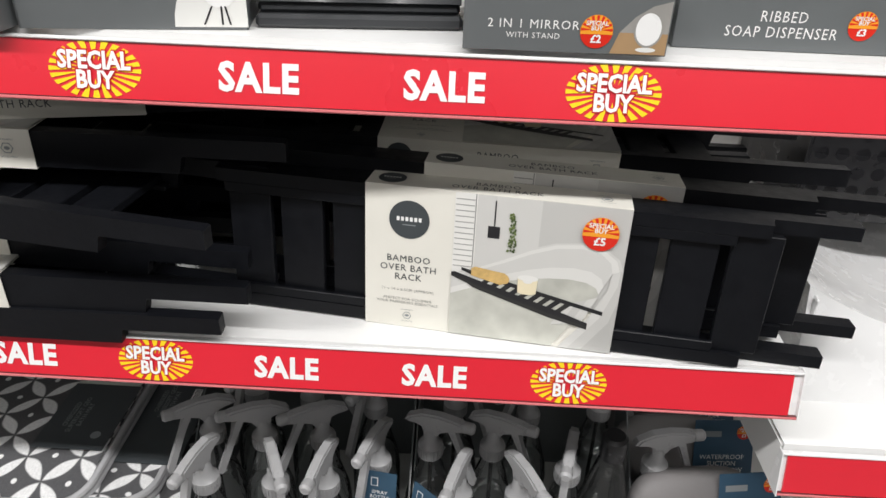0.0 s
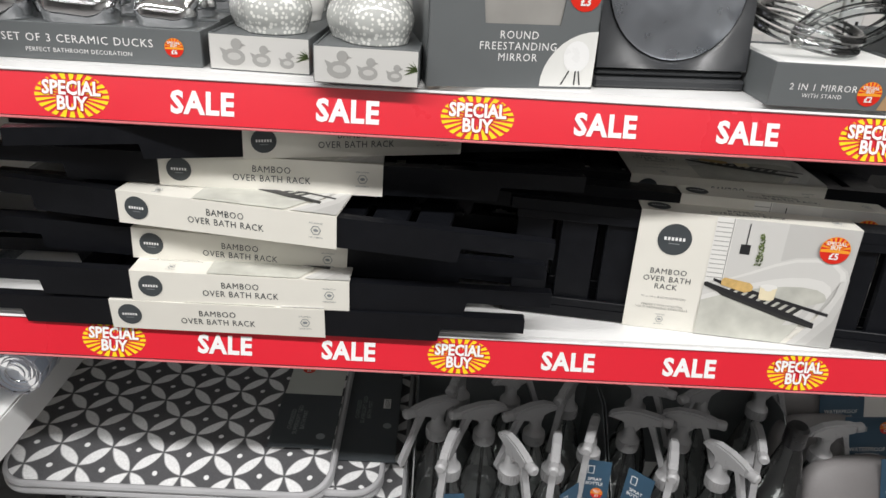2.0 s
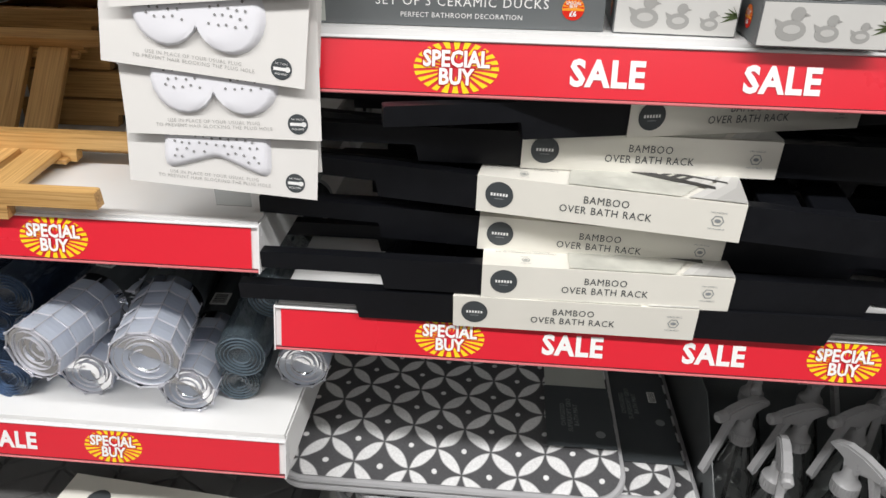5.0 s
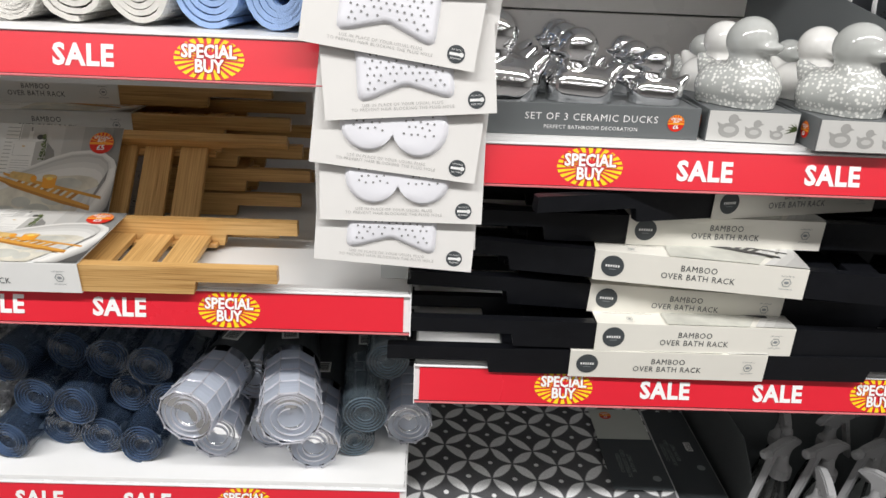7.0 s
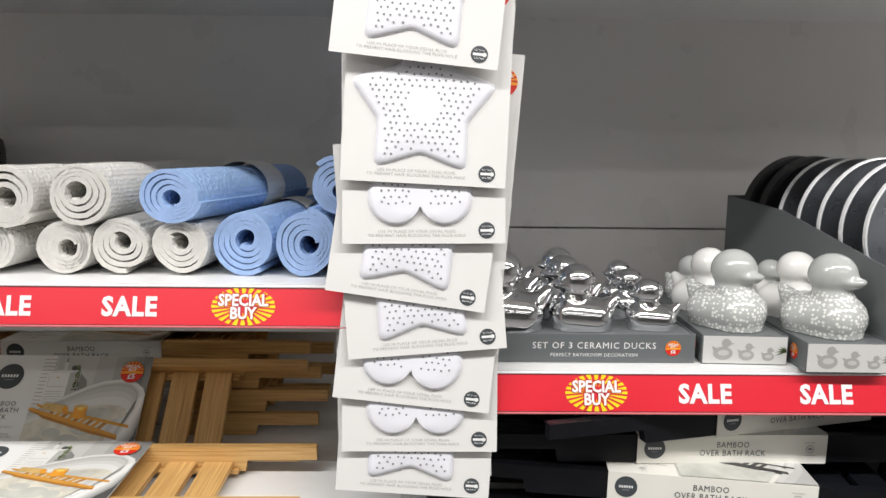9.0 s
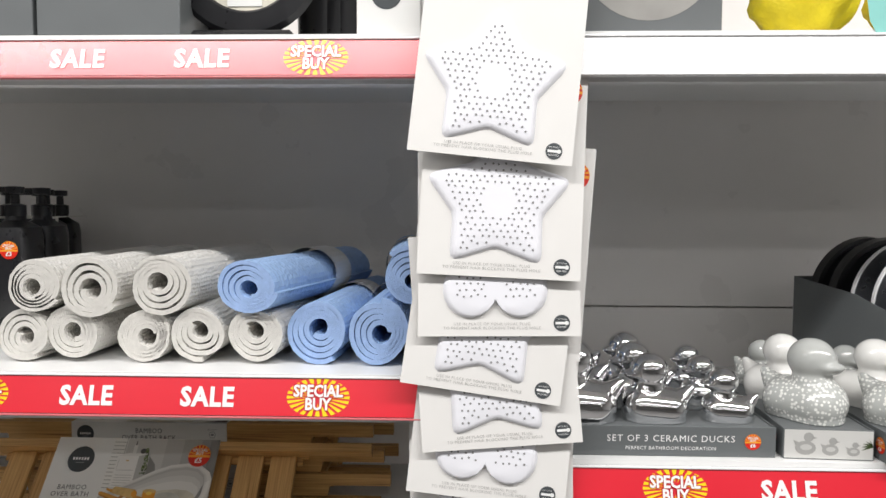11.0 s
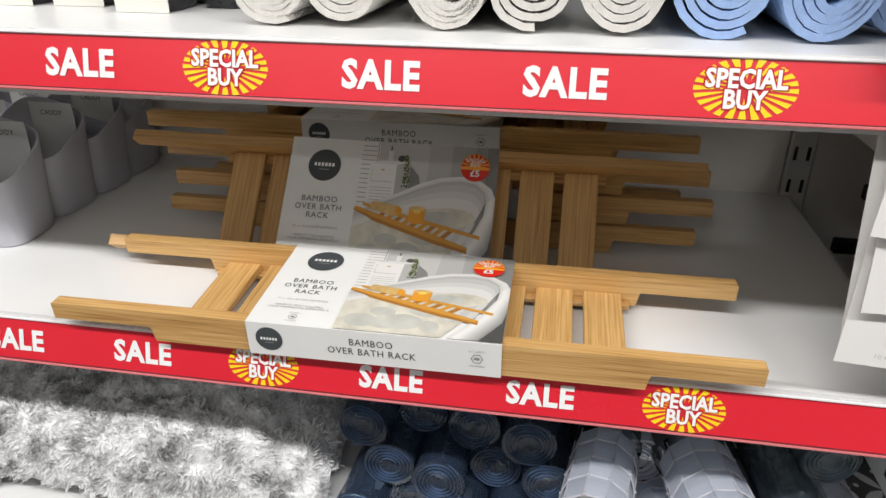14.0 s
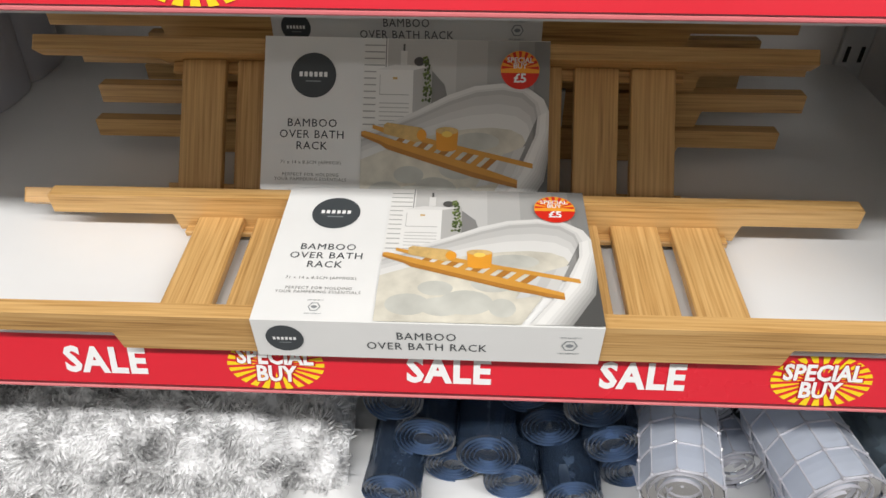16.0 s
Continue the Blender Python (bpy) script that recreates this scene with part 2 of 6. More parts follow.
MAT_BLUE = material("blue_ribbed_mat", (0.34, 0.5, 0.78), 0.6, vary=0.12, scale=60, bump=0.7, bump_scale=300)
MAT_BLUE_DARK = material("blue_mat_edge", (0.09, 0.2, 0.48), 0.6, vary=0.15, scale=60)
CADDY_GREY = material("pale_lilac_plastic", (0.55, 0.55, 0.6), 0.33, vary=0.03)
PVC_CLEAR = clear_plastic("clear_pvc", (0.96, 0.96, 0.99), 0.08, (0.83, 0.89, 1.0), 0.8, 30, 0.3)
PVC_BLUE = clear_plastic("blue_clear_pvc", (0.8, 0.88, 0.97), 0.03, (0.22, 0.34, 0.56), 0.2, 26, 1.0)
PVC_SMOKE = clear_plastic("smoke_clear_pvc", (0.88, 0.92, 0.95), 0.04, (0.36, 0.47, 0.55), 0.38, 26, 1.0)
PVC_RIB = clear_plastic("clear_pvc_rib", (0.97, 0.97, 0.99), 0.06, (0.92, 0.92, 0.98), 0.75)
PET_CLEAR = clear_plastic("clear_bottle", (0.9, 0.92, 0.92), 0.04, (0.8, 0.8, 0.8), 0.03)
TRIGGER_GREY = material("pale_grey_plastic", (0.35, 0.35, 0.355), 0.3, vary=0.03)
LABEL_BLUE = material("petrol_blue_label", (0.035, 0.085, 0.14), 0.4, vary=0.05)
MAT_LATTICE = lattice_material("lattice_plush", (0.095, 0.095, 0.1), (0.86, 0.86, 0.86), 0.0537)
MAT_EDGE = material("grey_mat_binding", (0.4, 0.4, 0.41), 0.8, vary=0.08, bump=0.5, bump_scale=600)
PLUSH = material("grey_white_plush", (0.62, 0.62, 0.62), 0.95, vary=0.0)
CUSHION = material("grey_cushion", (0.2, 0.19, 0.19), 0.6, vary=0.06, bump=0.2, bump_scale=250)
HERRING = material("dark_grey_mat", (0.1, 0.1, 0.1), 0.9, vary=0.1, bump=0.6, bump_scale=500)
FLOOR_VINYL = material("floor_vinyl", (0.22, 0.215, 0.21), 0.35, vary=0.08, scale=6)
CEILING_TILE = material("ceiling_tile", (0.78, 0.78, 0.76), 0.9, vary=0.04, scale=20)
WALL_PAINT = material("wall_paint", (0.42, 0.42, 0.41), 0.7, vary=0.03, scale=5)
PHOTO_WALL = material("photo_pale_green_grey", (0.5, 0.52, 0.48), 0.4, vary=0.1, scale=9)
PHOTO_DARKWALL = material("photo_grey", (0.3, 0.31, 0.3), 0.4, vary=0.12, scale=9)
PHOTO_FOAM = material("photo_foam", (0.5, 0.5, 0.45), 0.4, vary=0.3, scale=36)
PHOTO_CREAM = material("photo_cream", (0.8, 0.71, 0.5), 0.4, vary=0.05)
PHOTO_FOAM_WARM = material("photo_foam_warm", (0.6, 0.57, 0.48), 0.4, vary=0.32, scale=60)
PHOTO_WHITE = material("photo_white", (0.76, 0.76, 0.73), 0.4, vary=0.08, scale=14)
PHOTO_SHADE = material("photo_shade", (0.32, 0.31, 0.29), 0.4, vary=0.2, scale=20)
PHOTO_BROWN = material("photo_brown", (0.42, 0.18, 0.03), 0.4, vary=0.15, scale=60)
PHOTO_BLACK = material("photo_black", (0.02, 0.02, 0.022), 0.4, vary=0.1)
TONE = [material("photo_tone", (v, v * 0.99, v * 0.95), 0.4, vary=0.03, scale=14) for v in (0.015, 0.03, 0.05, 0.08, 0.12, 0.17, 0.23, 0.3, 0.37, 0.45, 0.53, 0.61, 0.7, 0.78)]
PHOTO_SAND = material("photo_sand", (0.6, 0.4, 0.15), 0.4, vary=0.25, scale=300)
PHOTO_HONEY = material("photo_honey", (0.62, 0.3, 0.05), 0.4, vary=0.1, scale=60)
PHOTO_GLOW = material("photo_glow", (0.85, 0.6, 0.12), 0.4, vary=0.05)
PHOTO_LEAF = material("photo_leaf", (0.15, 0.2, 0.06), 0.4, vary=0.3, scale=120)
PHOTO_AMBER = material("photo_amber", (0.75, 0.32, 0.03), 0.4, vary=0.1)
PHOTO_GREEN = material("photo_green", (0.07, 0.1, 0.035), 0.4, vary=0.4, scale=120)
STICKER_RED = material("red_sticker", (0.68, 0.025, 0.012), 0.35, vary=0.02)


EDGE_OF = {"clear_pvc": PVC_RIB, "blue_clear_pvc": clear_plastic("blue_pvc_edge", (0.6, 0.72, 0.88), 0.05, (0.24, 0.36, 0.58), 0.45),
           "smoke_clear_pvc": clear_plastic("smoke_pvc_edge", (0.5, 0.6, 0.68), 0.08, (0.42, 0.52, 0.6), 0.6)}


def cells_relief(m, scale, strength, distance):
    n, k = m.node_tree.nodes, m.node_tree.links
    tc, vo, bp = n.new("ShaderNodeTexCoord"), n.new("ShaderNodeTexVoronoi"), n.new("ShaderNodeBump")
    vo.inputs["Scale"].default_value, vo.inputs["Randomness"].default_value = scale, 0.45
    bp.inputs["Strength"].default_value, bp.inputs["Distance"].default_value = strength, distance
    k.new(tc.outputs["Object"], vo.inputs["Vector"])
    k.new(vo.outputs["Distance"], bp.inputs["Height"])
    k.new(bp.outputs[0], n["Principled BSDF"].inputs["Normal"])


cells_relief(MAT_WHITE, 190, 0.9, 0.0035)
cells_relief(MAT_BLUE, 150, 0.8, 0.0035)


# ---- builders ----
class Build:
    """Collects faces of several materials for one mesh."""

    def __init__(self):
        self.v, self.f, self.m, self.mats = [], [], [], []

    def slot(self, mat):
        if mat not in self.mats:
            self.mats.append(mat)
        return self.mats.index(mat)

    def add(self, verts, faces, mat, m=None):
        base, s = len(self.v), self.slot(mat)
        self.v += [tuple(m @ Vector(p)) for p in verts] if m is not None else [tuple(p) for p in verts]
        self.f += [tuple(base + i for i in q) for q in faces]
        self.m += [s] * len(faces)

    def box(self, x0, x1, y0, y1, z0, z1, mat, bevel=0.0, m=None):
        bm = bmesh.new()
        bmesh.ops.create_cube(bm, size=1)
        for p in bm.verts:
            p.co = Vector(((x0 + x1) / 2 + p.co.x * (x1 - x0), (y0 + y1) / 2 + p.co.y * (y1 - y0), (z0 + z1) / 2 + p.co.z * (z1 - z0)))
        if bevel:
            bmesh.ops.bevel(bm, geom=bm.edges[:], offset=bevel, segments=1, affect="EDGES")
        self.bm(bm, mat, m)

    def bm(self, bm, mat, m=None):
        bm.verts.index_update()
        self.add([p.co.copy() for p in bm.verts], [[p.index for p in q.verts] for q in bm.faces], mat, m)
        bm.free()

    def mesh(self, me, mat, m=None):
        self.add([p.co.copy() for p in me.vertices], [tuple(q.vertices) for q in me.polygons], mat, m)

    def flat(self, pts, mat, z=0.0, m=None):
        """A flat polygon in the xy plane."""
        self.add([(x, y, z) for x, y in pts], [tuple(range(len(pts)))], mat, m)

    def disc(self, cx, cy, rx, ry, mat, z=0.0, m=None, n=28):
        self.flat([(cx + rx * math.cos(2 * math.pi * i / n), cy + ry * math.sin(2 * math.pi * i / n)) for i in range(n)], mat, z, m)

    def prism(self, pts, y0, y1, mat, m=None):
        """A polygon in the xz plane drawn out along y."""
        k = len(pts)
        verts = [(x, y0, z) for x, z in pts] + [(x, y1, z) for x, z in pts]
        faces = [tuple(range(k)), tuple(range(2 * k - 1, k - 1, -1))] + [(i, i + k, (i + 1) % k + k, (i + 1) % k) for i in range(k)]
        self.add(verts, faces, mat, m)

    def lathe(self, profile, mat, n=20, m=None, squash=1.0):
        verts = [(r * math.cos(2 * math.pi * i / n), squash * r * math.sin(2 * math.pi * i / n), z) for r, z in profile for i in range(n)]
        faces = [(j * n + i, j * n + (i + 1) % n, (j + 1) * n + (i + 1) % n, (j + 1) * n + i) for j in range(len(profile) - 1) for i in range(n)]
        self.add(verts, faces, mat, m)

    def done(self, name, parent=None, label="", smooth=False, m=None):
        me = bpy.data.meshes.new(name)
        me.from_pydata(self.v, [], self.f)
        for mat in self.mats:
            me.materials.append(mat)
        me.polygons.foreach_set("material_index", self.m)
        bm = bmesh.new()
        bm.from_mesh(me)
        bmesh.ops.recalc_face_normals(bm, faces=bm.faces[:])
        bm.to_mesh(me)
        bm.free()
        if smooth:
            me.polygons.foreach_set("use_smooth", [True] * len(me.polygons))
            me.set_sharp_from_angle(angle=radians(38))
        me.update()
        return part(name, me, parent, label, m)




def part(name, me, parent=None, label="", m=None):
    ob = new(name, me)
    if parent is not None:
        ob.parent = parent
    if m is not None:
        ob.matrix_basis = m
    if label:
        ob["label"] = label
    return ob


def thing(name, label, category, group="", m=None):
    ob = tagged(new(name), label, category, group)
    if m is not None:
        ob.matrix_basis = m
    return ob


TEXTS = {}


def lettering(body, width=None, height=None, bold=0.0, spacing=1.0, res=2, line=1.0):
    """A flat mesh of the words, centred, in the xy plane, scaled to the width or the height."""
    key = (body, bold, spacing, res, line)
    if key not in TEXTS:
        cu = bpy.data.curves.new("words", "FONT")
        cu.body, cu.align_x, cu.offset, cu.space_character, cu.resolution_u, cu.space_line = body, "CENTER", bold, spacing, res, line
        ob = new("words", cu)
        bpy.context.view_layer.update()
        me = bpy.data.meshes.new_from_object(ob.evaluated_get(bpy.context.evaluated_depsgraph_get()))
        bpy.data.objects.remove(ob)
        TEXTS[key] = ([p.co.copy() for p in me.vertices], [tuple(q.vertices) for q in me.polygons])
    v, f = TEXTS[key]
    x0, x1 = min(p.x for p in v), max(p.x for p in v)
    y0, y1 = min(p.y for p in v), max(p.y for p in v)
    sx = width / (x1 - x0) if width else height / (y1 - y0)
    sy = height / (y1 - y0) if height else sx
    return [((p.x - (x0 + x1) / 2) * sx, (p.y - (y0 + y1) / 2) * sy, 0) for p in v], f


FRONT = pose(0, 0, 0, 90, 0, 0)


def at_front(x, y, z):
    """Lays a flat print on a face that looks towards -y."""
    return Matrix.Translation((x, y, z)) @ FRONT


def burst(b, cx, cy, rx, ry, z, m, mat=None, n=24, price=""):
    """A sunburst of yellow rays with two words on it."""
    mat = mat or YELLOW_PRINT
    for i in range(n):
        a, w = 2 * math.pi * i / n, math.pi / n * 0.62
        pts = [(cx + 0.3 * rx * math.cos(a), cy + 0.3 * ry * math.sin(a))]
        pts += [(cx + rx * math.cos(a + s), cy + ry * math.sin(a + s)) for s in (-w, w)]
        b.flat(pts, mat, z, m)


def sticker(b, cx, cy, r, z, m, price, base=ORANGE_PRINT):
    """The round price sticker: a sunburst above, the price on red below."""
    b.disc(cx, cy, r, r, STICKER_RED, z, m)
    arc = [(cx + r * math.cos(t), cy + r * math.sin(t)) for t in [math.pi * (i / 14) * 1.1 - 0.15 for i in range(15)]]
    b.flat(arc, base, z + 0.0002, m)
    for i in range(9):
        a = math.pi * (0.04 + 0.92 * i / 8)
        b.flat([(cx + 0.2 * r * math.cos(a), cy + 0.12 * r), (cx + 0.97 * r * math.cos(a - 0.09), cy + 0.97 * r * math.sin(a - 0.09)), (cx + 0.97 * r * math.cos(a + 0.09), cy + 0.97 * r * math.sin(a + 0.09))], STICKER_RED, z + 0.0003, m)
    v, f = lettering("SPECIAL\nBUY", width=1.35 * r, bold=0.02, line=0.8)
    b.add([(x + cx, y + cy + 0.36 * r, z + 0.0005) for x, y, _ in v], f, WHITE_PRINT, m)
    v, f = lettering(price, height=0.5 * r, bold=0.03)
    b.add([(x + cx, y + cy - 0.42 * r, z + 0.0005) for x, y, _ in v], f, WHITE_PRINT, m)


def words(b, body, cx, cy, z, mat, m, **kw):
    v, f = lettering(body, **kw)
    b.add([(x + cx, y + cy, z) for x, y, _ in v], f, mat, m)


# ---- structure ----
def slab(name, x0, x1, y0, y1, z0, z1, mat, label):
    b = Build()
    b.box(x0, x1, y0, y1, z0, z1, mat)
    return tagged(b.done(name), label, "structure", kind="structure")


BACK = 1.12
slab("floor", -5, 5, -9, 1.6, -0.1, 0, FLOOR_VINYL, "pale grey vinyl shop floor")
slab("ceiling", -5, 5, -9, 1.6, 3.05, 3.15, CEILING_TILE, "white tiled shop ceiling")
slab("wall_north", -5, 5, 1.2, 1.6, 0, 3.05, WALL_PAINT, "plain shop wall behind the shelving")
slab("wall_south", -5, 5, -9.2, -9, 0, 3.05, WALL_PAINT, "plain shop wall")
slab("wall_west", -5.2, -5, -9, 1.6, 0, 3.05, WALL_PAINT, "plain shop wall")
slab("wall_east", 5, 5.2, -9, 1.6, 0, 3.05, WALL_PAINT, "plain shop wall")

for lx, ly in LAMPS:
    t = thing("ceiling_light", "white strip light fitting under the shop ceiling", "lamp", "ceiling strip lights", pose(lx, ly, LAMP_Z))
    b = Build()
    b.box(-1.68, 1.68, -0.1, 0.1, 0, 0.05, WHITE_METAL, 0.004)
    b.done("housing", t)


def back_panel(x0, x1):
    t = thing("shelving_frame", "grey metal shelving back with slotted uprights", "shelving", "shelving frames")
    for z0, z1 in ((0.05, 0.42), (0.423, 0.83), (0.833, 1.4), (1.403, 1.83), (1.833, 2.2)):
        b = Build()
        b.box(x0 + 0.02, x1 - 0.02, BACK, BACK + 0.02, z0, z1, BACK_PANEL, 0.001)
        b.done("back_panel", t)
    b = Build()
    b.box(x0 - 0.018, x0 + 0.018, BACK - 0.004, BACK + 0.05, 0, 2.25, WHITE_METAL, 0.002)
    for s in (-1, 1):
        for i in range(40):
            z = 0.3 + i * 0.05
            b.box(x0 + s * 0.009 - 0.0022, x0 + s * 0.009 + 0.0022, BACK - 0.0055, BACK - 0.0035, z, z + 0.02, SLOT_DARK)
    b.done("upright", t)
    b = Build()
    b.box(x0 + 0.01, x1 - 0.01, 0.66, BACK, 0, 0.1, WHITE_METAL, 0.003)
    b.done("base", t)


JOIN, BAY = 0.004, 1.229
for i in (-2, -1, 0, 1):
    back_panel(JOIN + i * BAY, JOIN + (i + 1) * BAY)


LEAN = 15.0


def insert_face(b, x0, x1, m, layout, red=True):
    """The printed insert: sunbursts at first + i * period, two words after each but the last. Lies about the origin of m, facing -y."""
    b.box(x0, x1, 0, 0.002, -0.0215, 0.0215, RED_INSERT if red else WHITE_PLASTIC, m=m)
    if not layout:
        return
    first, period, one, two, count = layout
    m = m @ FRONT
    for i in range(count):
        cx = first + i * period
        burst(b, cx, 0, 0.037, 0.0222, 0.0006, m)
        words(b, "SPECIAL\nBUY", cx, 0, 0.001, RED_DEEP, m, width=0.0605, height=0.0318, bold=0.075, line=0.8)
        words(b, "SPECIAL\nBUY", cx, 0, 0.0014, WHITE_PRINT, m, width=0.058, height=0.0295, bold=0.035, line=0.8)
        if i < count - 1:
            for off in (one, two):
                words(b, "SALE", cx + off, -0.0005, 0.0008, WHITE_PRINT, m, width=0.0635, height=0.0238, bold=0.04, spacing=1.1)


def shelf(x0, x1, top, first=None, red=True, lift=0.0, label="white metal shelf with a red sale strip along its front"):
    t = thing("shelf", label, "shelf", "shelves of the run")
    xa, xb, y0 = x0 + 0.004, x1 - 0.004, 0.6135
    zc = top - 0.02925 + lift
    tilt = Matrix.Translation((0, 0.601, zc)) @ pose(0, 0, 0, -LEAN)
    b = Build()
    prof = [(BACK - 0.0005, top), (y0, top), (y0, top - 0.057), (y0 + 0.02, top - 0.057), (y0 + 0.02, top - 0.055), (y0 + 0.002, top - 0.055), (y0 + 0.002, top - 0.003), (BACK - 0.0005, top - 0.003)]
    b.prism(prof, -(xb - 0.0025), -(xa + 0.0025), WHITE_METAL, pose(0, 0, 0, 0, 0, 90))
    b.done("tray", t)
    for xs in (xa, xb - 0.002):
        b = Build()
        b.prism([(y0 + 0.002, top - 0.055), (BACK - 0.02, top - 0.058), (BACK - 0.02, top - 0.003), (y0 + 0.002, top - 0.003)], 0, 0.002, WHITE_METAL, Matrix.Translation((xs + 0.002, 0, 0)) @ pose(0, 0, 0, 0, 0, 90))
        b.done("side_bracket", t)
    b = Build()
    b.box(xa, xb, 0.0022, 0.0038, -0.025, 0.0247, WHITE_PLASTIC, m=tilt)
    b.box(xa, xb, -0.0025, 0.0021, -0.025, -0.0224, RAIL_PINK if red else WHITE_PLASTIC, 0.0007, m=tilt)
    if red:
        b.box(xa, xb, -0.0018, 0.0021, -0.0221, -0.0216, RAIL_DARK, m=tilt)
    b.box(xa, xb, -0.0025, 0.0021, 0.0218, 0.0247, WHITE_PLASTIC, 0.0007, m=tilt)
    b.done("ticket_rail", t)
    for xs in (xa - 0.0012, xb):
        b = Build()
        b.prism([(0.592, zc - 0.0245), (y0, zc - 0.0245), (y0, zc + 0.0245), (0.605, zc + 0.0245)], 0, 0.0012, WHITE_PLASTIC, Matrix.Translation((xs + 0.0012, 0, 0)) @ pose(0, 0, 0, 0, 0, 90))
        b.done("end_cap", t)
    b = Build()
    insert_face(b, xa + 0.006, xb - 0.008, tilt, first, red)
    b.done("sale_strip" if red else "blank_strip", t, "glossy red strip with white and yellow print" if red else "")
    return t


WEST = 0.0185
R0, R1, R2, R3 = 1.785, 1.2905, 0.999, 0.56
L0, L1, L2, L3, L4 = 1.783, 1.388, 1.0945, 0.805, 0.5
shelf(JOIN, JOIN + BAY, R0, None, False, label="white metal shelf with a blank white edge")
for z, lift in ((R1, 0.0008), (R2, 0.005), (R3, 0.0)):
    shelf(JOIN, JOIN + BAY, z, (0.1965, 0.405, 0.1295, 0.2745, 3), lift=lift)
for z, lift in ((L0, 0.0), (L1, 0.0047), (L2, 0.005), (L3, 0.002), (L4, 0.0)):
    shelf(JOIN - BAY, JOIN, z, (-1.027, 0.405, 0.1305, 0.2745, 3), lift=lift)
for z in (0.5, 0.9):
    shelf(JOIN + BAY, JOIN + 2 * BAY, z, None, True, label="white metal shelf with a plain red strip")


# ---- bath racks ----
def wood_box(name, x0, x1, y0, y1, z0, z1, mat, parent, along="x", profile=None):
    b = Build()
    if profile:
        b.prism(profile, y0, y1, mat)
    else:
        b.box(x0, x1, y0, y1, z0, z1, mat, 0.0008)
    ob = b.done(name, parent)
    a = ob.data.attributes.new("along", "FLOAT_VECTOR", "POINT")
    vals = []
    for p in ob.data.vertices:
        c = p.co
        vals += [c.x, c.y, c.z] if along == "x" else [c.y, c.x, c.z]
    a.data.foreach_set("vector", vals)
    return ob


SLW, SLD, SLH = 0.245, 0.151, 0.0365


def logo_bars(b, cx, cy, width, high, m, mat=None):
    """A maker's mark drawn as six plain bars over a thin one."""
    step = width / 6
    for i in range(6):
        x = cx - width / 2 + i * step
        b.flat([(x + step * 0.14, cy - high / 2), (x + step * 0.8, cy - high / 2), (x + step * 0.8, cy + high / 2), (x + step * 0.14, cy + high / 2)], mat or WHITE_PRINT, 0.0007, m)
    b.flat([(cx - width * 0.25, cy - high * 1.55), (cx + width * 0.25, cy - high * 1.55), (cx + width * 0.25, cy - high * 1.3), (cx - width * 0.25, cy - high * 1.3)], mat or SLATE_PALE, 0.0007, m)


